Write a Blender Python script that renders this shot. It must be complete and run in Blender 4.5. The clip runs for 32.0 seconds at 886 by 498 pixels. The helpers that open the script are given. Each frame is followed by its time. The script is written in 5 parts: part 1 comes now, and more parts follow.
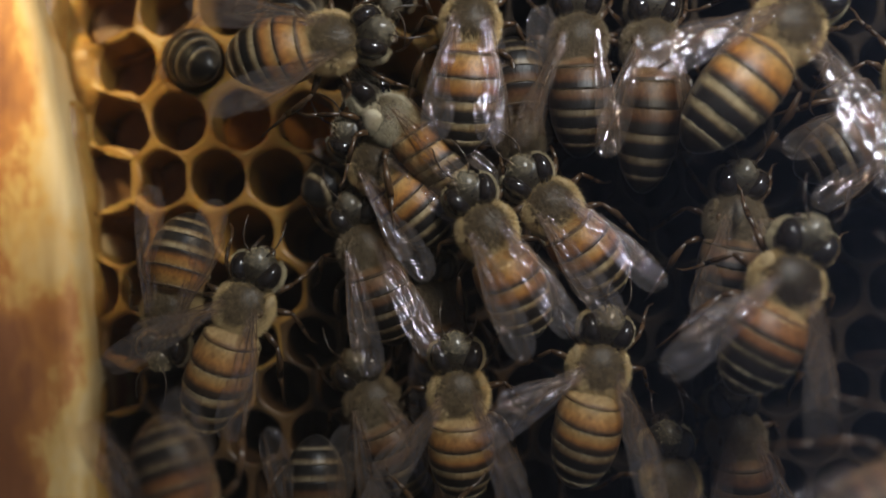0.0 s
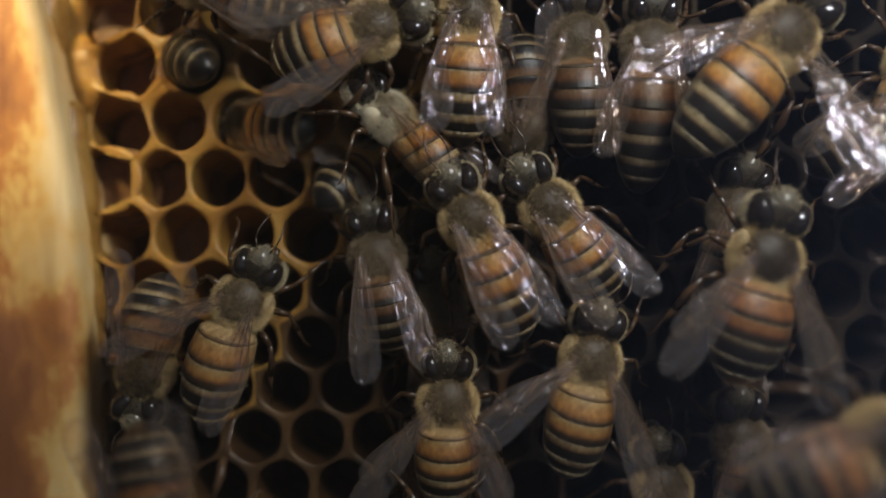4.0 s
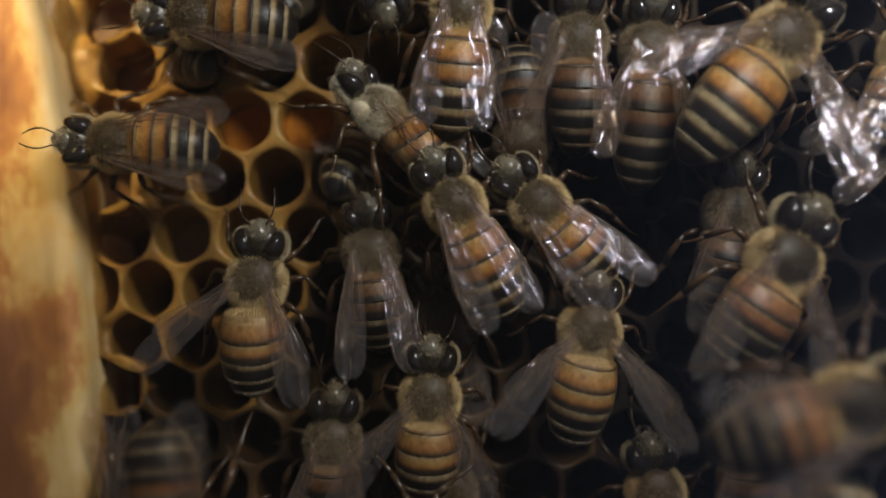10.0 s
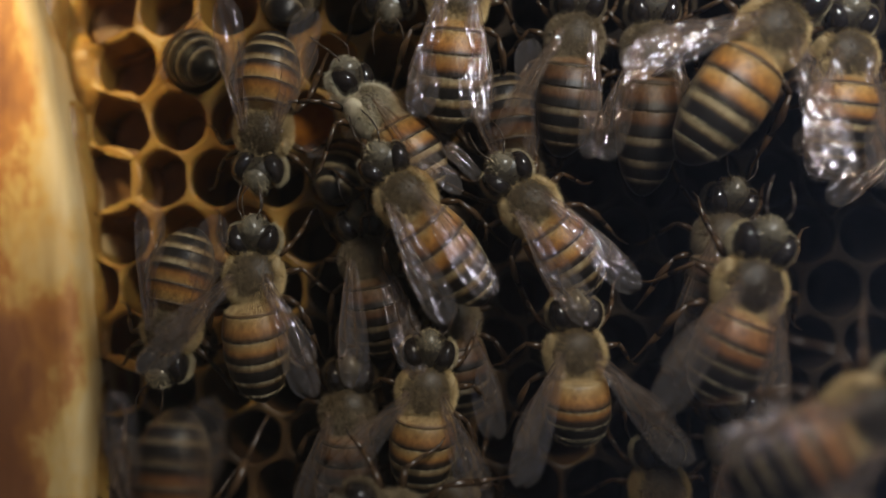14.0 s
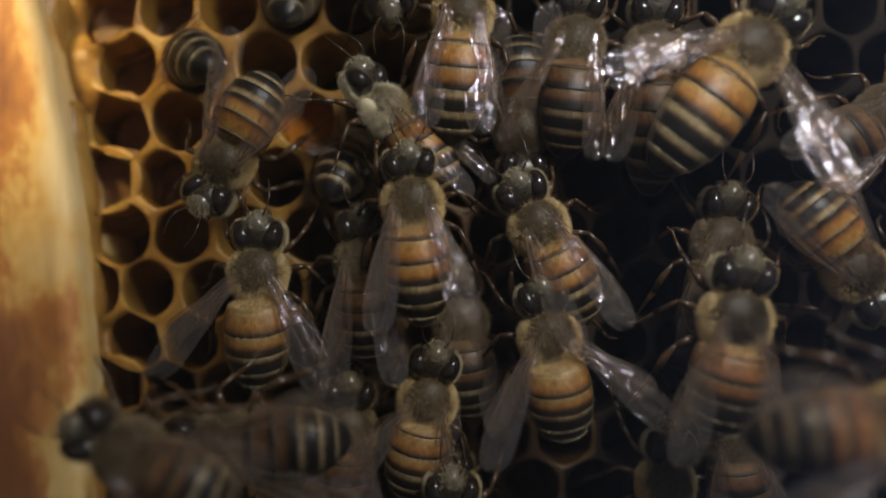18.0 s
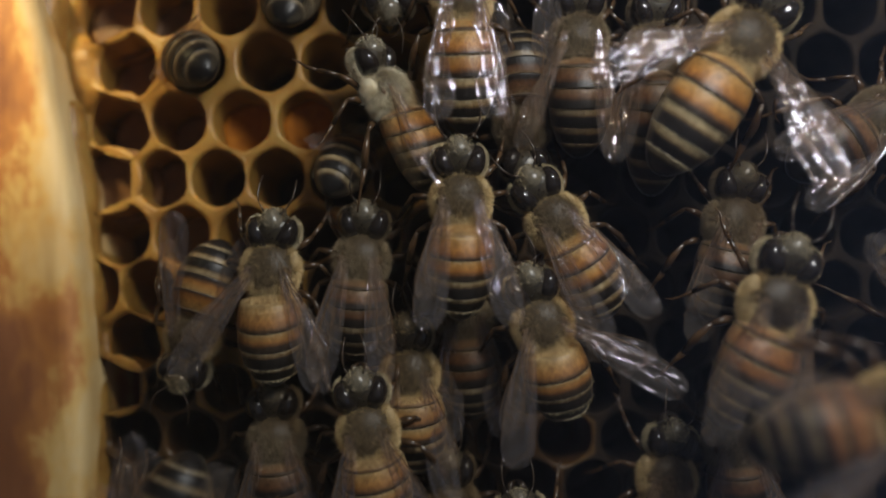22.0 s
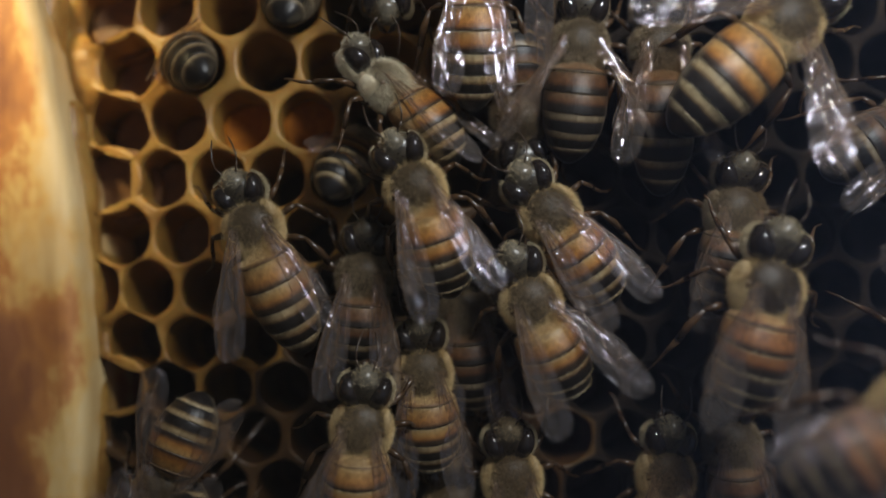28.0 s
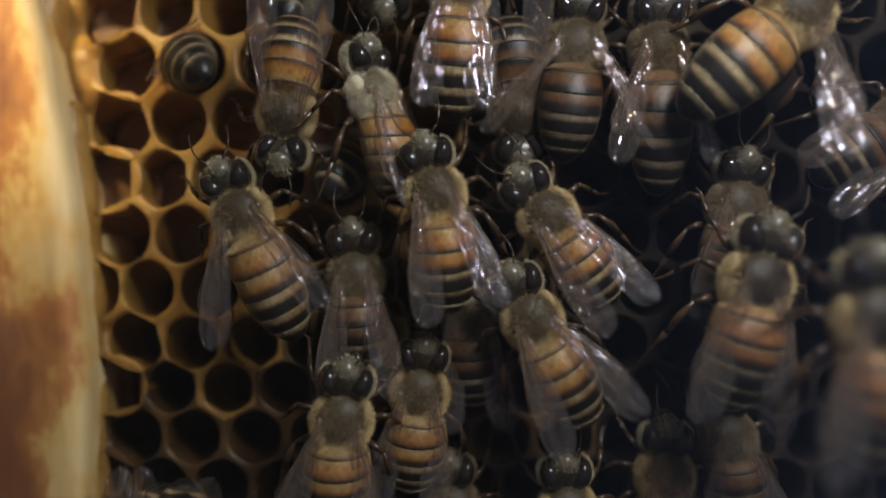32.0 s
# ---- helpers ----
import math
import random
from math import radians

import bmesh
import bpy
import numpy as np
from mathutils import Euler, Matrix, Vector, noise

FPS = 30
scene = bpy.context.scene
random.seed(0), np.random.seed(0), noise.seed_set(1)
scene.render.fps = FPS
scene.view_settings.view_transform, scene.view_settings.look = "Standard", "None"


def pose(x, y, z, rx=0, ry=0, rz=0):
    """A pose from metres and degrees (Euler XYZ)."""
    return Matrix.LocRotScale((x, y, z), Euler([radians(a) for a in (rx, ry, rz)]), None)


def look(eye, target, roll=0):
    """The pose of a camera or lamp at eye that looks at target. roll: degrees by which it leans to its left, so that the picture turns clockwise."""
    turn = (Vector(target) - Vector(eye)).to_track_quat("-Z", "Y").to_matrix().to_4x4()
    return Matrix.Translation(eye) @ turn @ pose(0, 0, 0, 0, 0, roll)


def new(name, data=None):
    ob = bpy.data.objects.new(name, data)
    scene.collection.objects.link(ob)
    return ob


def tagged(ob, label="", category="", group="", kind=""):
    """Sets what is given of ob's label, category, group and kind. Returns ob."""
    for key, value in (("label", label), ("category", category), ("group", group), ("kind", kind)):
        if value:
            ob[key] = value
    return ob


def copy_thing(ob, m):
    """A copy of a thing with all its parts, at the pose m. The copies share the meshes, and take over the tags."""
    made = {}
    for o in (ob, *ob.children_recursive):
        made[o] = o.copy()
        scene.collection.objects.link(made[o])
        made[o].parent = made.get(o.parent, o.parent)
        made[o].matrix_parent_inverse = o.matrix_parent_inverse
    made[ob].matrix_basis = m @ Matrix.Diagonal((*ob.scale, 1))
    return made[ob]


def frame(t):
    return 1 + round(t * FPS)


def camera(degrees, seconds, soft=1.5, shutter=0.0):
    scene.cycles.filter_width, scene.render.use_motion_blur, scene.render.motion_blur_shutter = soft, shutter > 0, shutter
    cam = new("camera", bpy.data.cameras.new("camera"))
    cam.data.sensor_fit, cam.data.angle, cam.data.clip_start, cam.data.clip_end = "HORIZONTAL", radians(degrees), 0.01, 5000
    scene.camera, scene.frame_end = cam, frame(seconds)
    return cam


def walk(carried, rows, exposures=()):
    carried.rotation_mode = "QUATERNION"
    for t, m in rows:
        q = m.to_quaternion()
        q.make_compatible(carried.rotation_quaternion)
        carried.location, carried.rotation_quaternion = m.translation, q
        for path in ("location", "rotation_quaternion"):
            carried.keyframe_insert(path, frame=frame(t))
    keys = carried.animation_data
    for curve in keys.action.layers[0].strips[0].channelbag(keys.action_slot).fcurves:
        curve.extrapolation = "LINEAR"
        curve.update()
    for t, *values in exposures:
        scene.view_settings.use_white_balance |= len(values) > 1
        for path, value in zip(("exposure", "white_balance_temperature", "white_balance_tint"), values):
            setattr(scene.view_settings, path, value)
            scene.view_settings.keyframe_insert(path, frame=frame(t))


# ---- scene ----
# A glass-fronted beehive seen close up: an open wax comb beside a wooden frame bar, with honey bees crawling on it.
# The comb's mouth lies in the plane y = 0, the camera stands in front of it at negative y.
cam = camera(62.7, 32.0, soft=1.7, shutter=0.5)
STAND = (0.0, -0.062, 0.140)
walk(cam, [(0, look(STAND, (0, 0, 0.140))), (32, look(STAND, (0, 0, 0.140)))], exposures=[(0, 0.20, 6500, 10), (3, 0.17, 6550, 10), (7, 0.14, 6600, 10), (13, 0.05, 6850, 10), (19, 0.01, 6850, 10), (25, 0.15, 6450, 10), (32, 0.16, 6350, 10)])
cam.data.dof.use_dof = True
cam.data.dof.focus_distance = 0.0550
cam.data.dof.aperture_fstop = 11.5

# ---------------------------------------------------------------- light
world = bpy.data.worlds.new("world")
scene.world = world
world.use_nodes = True
sky = world.node_tree
way, split, side = sky.nodes.new("ShaderNodeTexCoord"), sky.nodes.new("ShaderNodeSeparateXYZ"), sky.nodes.new("ShaderNodeValToRGB")
side.color_ramp.elements[0].position, side.color_ramp.elements[0].color = 0.0, (0.52, 0.50, 0.49, 1)
side.color_ramp.elements[1].position, side.color_ramp.elements[1].color = 0.62, (0.98, 1.22, 1.95, 1)
sky.links.new(way.outputs["Generated"], split.inputs[0])
sky.links.new(split.outputs["X"], side.inputs[0])
sky.links.new(side.outputs[0], sky.nodes["Background"].inputs[0])  # a dim room; the brighter blue on the right is added to haze the pane
sky.nodes["Background"].inputs[1].default_value = 0.10


def area_lamp(name, eye, target, size, watts, colour):
    data = bpy.data.lights.new(name, "AREA")
    data.shape, data.size, data.size_y, data.energy, data.color = "RECTANGLE", size[0], size[1], watts, colour
    ob = new(name, data)
    ob.matrix_world = look(eye, target)
    return ob


area_lamp("room_lamp", (0.031, -0.058, 0.188), (0.010, 0, 0.148), (0.022, 0.018), 0.0545, (0.945, 0.95, 0.95))
# An added warm spot without a real source, to brighten the bar.
spot = bpy.data.lights.new("bar_lamp", "SPOT")
spot.energy, spot.color, spot.spot_size, spot.spot_blend, spot.shadow_soft_size = 0.30, (1.0, 0.75, 0.36), radians(38), 1.0, 0.006
new("bar_lamp", spot).matrix_world = look((-0.054, -0.042, 0.196), (-0.038, 0, 0.162))

MM = 0.001
Z0 = 0.140


# ---------------------------------------------------------------- materials
def material(name):
    m = bpy.data.materials.new(name)
    m.use_nodes = True
    nt = m.node_tree
    return m, nt, nt.nodes["Principled BSDF"]


def node(nt, kind, **values):
    n = nt.nodes.new(kind)
    for key, value in values.items():
        n.inputs[key.replace("_", " ")].default_value = value
    return n


def noise_tex(nt, scale, detail=4.0, rough=0.6, stretch=None):
    co = nt.nodes.new("ShaderNodeTexCoord")
    n = node(nt, "ShaderNodeTexNoise", Scale=scale, Detail=detail, Roughness=rough)
    if stretch:
        mp = nt.nodes.new("ShaderNodeMapping")
        mp.inputs["Scale"].default_value = stretch
        nt.links.new(co.outputs["Object"], mp.inputs[0])
        nt.links.new(mp.outputs[0], n.inputs["Vector"])
    else:
        nt.links.new(co.outputs["Object"], n.inputs["Vector"])
    return n


def ramp(nt, source, stops, mode="LINEAR"):
    r = nt.nodes.new("ShaderNodeValToRGB")
    r.color_ramp.interpolation = mode
    els = r.color_ramp.elements
    while len(els) < len(stops):
        els.new(0.5)
    for e, (p, c) in zip(els, stops):
        e.position, e.color = p, (*c, 1)
    nt.links.new(source, r.inputs[0])
    return r


def bump(nt, bsdf, source, strength, distance):
    b = node(nt, "ShaderNodeBump", Strength=strength, Distance=distance)
    nt.links.new(source, b.inputs["Height"])
    nt.links.new(b.outputs[0], bsdf.inputs["Normal"])


def plain(name, low, high, scale, rough=0.5, bump_mm=0.05, stretch=None, spec=0.5, detail=5.0):
    """A two-tone grained surface."""
    m, nt, b = material(name)
    n = noise_tex(nt, scale, detail, 0.65, stretch)
    r = ramp(nt, n.outputs["Fac"], [(0.3, low), (0.7, high)])
    nt.links.new(r.outputs[0], b.inputs["Base Color"])
    b.inputs["Roughness"].default_value = rough
    b.inputs["Specular IOR Level"].default_value = spec
    if bump_mm:
        bump(nt, b, n.outputs["Fac"], 0.6, bump_mm * MM)
    return m


def wax_material(name, low, mid, high, translucent):
    m, nt, b = material(name)
    n1, n2 = noise_tex(nt, 260, 3), noise_tex(nt, 2200, 5)
    mix = nt.nodes.new("ShaderNodeMath")
    mix.operation = "MULTIPLY_ADD"
    mix.inputs[1].default_value = 0.35
    nt.links.new(n2.outputs["Fac"], mix.inputs[0])
    nt.links.new(n1.outputs["Fac"], mix.inputs[2])
    r = ramp(nt, mix.outputs[0], [(0.45, low), (0.66, mid), (0.88, high)])
    nt.links.new(r.outputs[0], b.inputs["Base Color"])
    b.inputs["Roughness"].default_value = 0.42
    b.inputs["Subsurface Weight"].default_value = translucent
    b.inputs["Subsurface Radius"].default_value = (1.0, 0.45, 0.15)
    b.inputs["Subsurface Scale"].default_value = 0.0008
    bump(nt, b, n2.outputs["Fac"], 0.5, 0.08 * MM)
    return m


def tergite_material(name, stops, edge, rough=0.36):
    """Banded chitin: the colour follows the place along the plate; pale hair dulls it towards the flanks."""
    m, nt, b = material(name)
    at, flank = nt.nodes.new("ShaderNodeAttribute"), nt.nodes.new("ShaderNodeAttribute")
    at.attribute_name, flank.attribute_name = "along", "flank"
    n, fine = noise_tex(nt, 900, 4), noise_tex(nt, 5200, 3, 0.6, (1, 0.25, 1))
    add = nt.nodes.new("ShaderNodeMath")
    add.operation = "MULTIPLY_ADD"
    add.inputs[1].default_value = 0.17
    nt.links.new(n.outputs["Fac"], add.inputs[0])
    sub = nt.nodes.new("ShaderNodeMath")
    sub.operation = "SUBTRACT"
    sub.inputs[1].default_value = 0.085
    nt.links.new(at.outputs["Fac"], sub.inputs[0])
    nt.links.new(sub.outputs[0], add.inputs[2])
    r = ramp(nt, add.outputs[0], stops)
    side = ramp(nt, flank.outputs["Fac"], [(0.84, (0, 0, 0)), (1.0, (0.55, 0.55, 0.55))])
    pale = nt.nodes.new("ShaderNodeMix")
    pale.data_type = "RGBA"
    pale.inputs["B"].default_value = (*edge, 1)
    nt.links.new(side.outputs[0], pale.inputs["Factor"])
    nt.links.new(r.outputs[0], pale.inputs["A"])
    mul = nt.nodes.new("ShaderNodeMix")
    mul.data_type, mul.blend_type = "RGBA", "MULTIPLY"
    mul.inputs["Factor"].default_value = 0.75
    blend = nt.nodes.new("ShaderNodeMath")
    blend.operation = "MULTIPLY"
    blotch = noise_tex(nt, 1300, 5, 0.7, (1, 0.7, 1))
    nt.links.new(fine.outputs["Fac"], blend.inputs[0])
    nt.links.new(blotch.outputs["Fac"], blend.inputs[1])
    shade = ramp(nt, blend.outputs[0], [(0.12, (0.30, 0.25, 0.22)), (0.38, (1, 1, 1))])
    nt.links.new(pale.outputs["Result"], mul.inputs["A"])
    nt.links.new(shade.outputs[0], mul.inputs["B"])
    each, tone = nt.nodes.new("ShaderNodeObjectInfo"), nt.nodes.new("ShaderNodeMix")
    tone.data_type, tone.blend_type = "RGBA", "MULTIPLY"
    tone.inputs["Factor"].default_value = 1.0
    vary = ramp(nt, each.outputs["Random"], [(0.0, (0.72, 0.66, 0.60)), (0.5, (0.95, 0.92, 0.88)), (1.0, (1.10, 1.12, 1.16))])
    nt.links.new(mul.outputs["Result"], tone.inputs["A"])
    nt.links.new(vary.outputs[0], tone.inputs["B"])
    nt.links.new(tone.outputs["Result"], b.inputs["Base Color"])
    b.inputs["Roughness"].default_value = rough
    b.inputs["Specular IOR Level"].default_value = 0.30
    bump(nt, b, fine.outputs["Fac"], 0.5, 0.07 * MM)
    return m


def wing_material(name):
    m, nt, b = material(name)
    nt.nodes.remove(b)
    out = nt.nodes["Material Output"]
    n, crinkle = noise_tex(nt, 700, 3), noise_tex(nt, 3200, 0.6, 0.5, (1, 0.10, 1))
    clear = node(nt, "ShaderNodeBsdfTransparent")
    tint = ramp(nt, n.outputs["Fac"], [(0.3, (0.76, 0.68, 0.57)), (0.7, (0.86, 0.80, 0.71))])
    nt.links.new(tint.outputs[0], clear.inputs["Color"])
    gloss = node(nt, "ShaderNodeBsdfGlossy", Color=(0.080, 0.074, 0.088, 1), Roughness=0.075)
    film = node(nt, "ShaderNodeBsdfDiffuse", Color=(0.030, 0.026, 0.023, 1))
    bp = node(nt, "ShaderNodeBump", Strength=1.0, Distance=0.26 * MM)
    nt.links.new(crinkle.outputs["Fac"], bp.inputs["Height"])
    nt.links.new(bp.outputs[0], gloss.inputs["Normal"])
    a1, a2 = nt.nodes.new("ShaderNodeAddShader"), nt.nodes.new("ShaderNodeAddShader")
    nt.links.new(clear.outputs[0], a1.inputs[0])
    nt.links.new(gloss.outputs[0], a1.inputs[1])
    nt.links.new(a1.outputs[0], a2.inputs[0])
    nt.links.new(film.outputs[0], a2.inputs[1])
    nt.links.new(a2.outputs[0], out.inputs["Surface"])
    return m


def wood_material():
    m, nt, b = material("stained_pine")
    grain = noise_tex(nt, 300, 5, 0.6, (1, 1, 0.16))
    stain = noise_tex(nt, 150, 5, 0.62, (1, 1, 0.6))
    split, away, worn = nt.nodes.new("ShaderNodeSeparateXYZ"), nt.nodes.new("ShaderNodeMath"), nt.nodes.new("ShaderNodeMath")
    co = nt.nodes.new("ShaderNodeTexCoord")
    nt.links.new(co.outputs["Object"], split.inputs[0])
    away.operation, away.inputs[1].default_value, away.inputs[2].default_value = "MULTIPLY_ADD", -42.0, -1.40
    lean = nt.nodes.new("ShaderNodeMath")  # less stain towards the inner edge, which leans
    lean.operation, lean.inputs[1].default_value = "MULTIPLY_ADD", 0.20
    nt.links.new(split.outputs["Z"], lean.inputs[0])
    nt.links.new(split.outputs["X"], lean.inputs[2])
    nt.links.new(lean.outputs[0], away.inputs[0])
    worn.operation = "ADD"
    nt.links.new(away.outputs[0], worn.inputs[0])
    nt.links.new(stain.outputs["Fac"], worn.inputs[1])
    base = ramp(nt, grain.outputs["Fac"], [(0.3, (0.52, 0.38, 0.20)), (0.7, (0.84, 0.72, 0.50))])
    spots = ramp(nt, worn.outputs[0], [(0.41, (1, 0.87, 0.60)), (0.51, (0.94, 0.68, 0.28)), (0.58, (0.66, 0.28, 0.055)), (0.72, (0.36, 0.11, 0.02))])
    mul = nt.nodes.new("ShaderNodeMix")
    mul.data_type, mul.blend_type = "RGBA", "MULTIPLY"
    mul.inputs["Factor"].default_value = 0.9
    nt.links.new(base.outputs[0], mul.inputs["A"])
    nt.links.new(spots.outputs[0], mul.inputs["B"])
    nt.links.new(mul.outputs["Result"], b.inputs["Base Color"])
    b.inputs["Roughness"].default_value = 0.55
    bump(nt, b, grain.outputs["Fac"], 0.5, 0.2 * MM)
    return m


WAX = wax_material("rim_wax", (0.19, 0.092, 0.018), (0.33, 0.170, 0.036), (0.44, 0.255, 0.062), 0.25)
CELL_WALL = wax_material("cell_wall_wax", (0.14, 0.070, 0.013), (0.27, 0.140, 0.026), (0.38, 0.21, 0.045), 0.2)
# The same wax darkened: the shade on the comb is put into its colour.
SHADE_WAX = wax_material("shade_toned_wax", (0.038, 0.019, 0.007), (0.076, 0.039, 0.013), (0.120, 0.066, 0.022), 0.12)
SHADE_WALL = wax_material("shade_toned_cell_wall", (0.030, 0.015, 0.006), (0.065, 0.030, 0.010), (0.11, 0.055, 0.018), 0.05)
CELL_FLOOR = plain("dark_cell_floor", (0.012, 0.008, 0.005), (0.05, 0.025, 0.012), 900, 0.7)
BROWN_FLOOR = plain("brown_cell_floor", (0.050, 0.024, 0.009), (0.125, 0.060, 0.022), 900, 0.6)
POLLEN = plain("packed_pollen", (0.26, 0.072, 0.003), (0.46, 0.155, 0.006), 1600, 0.7, 0.15, None, 0.2)
BROOD = plain("brown_cell_filling", (0.10, 0.042, 0.010), (0.22, 0.098, 0.024), 1100, 0.55, 0.12)
WOOD = wood_material()
BOARD = plain("dark_hive_board", (0.03, 0.025, 0.022), (0.07, 0.055, 0.045), 120, 0.8, 0.2)
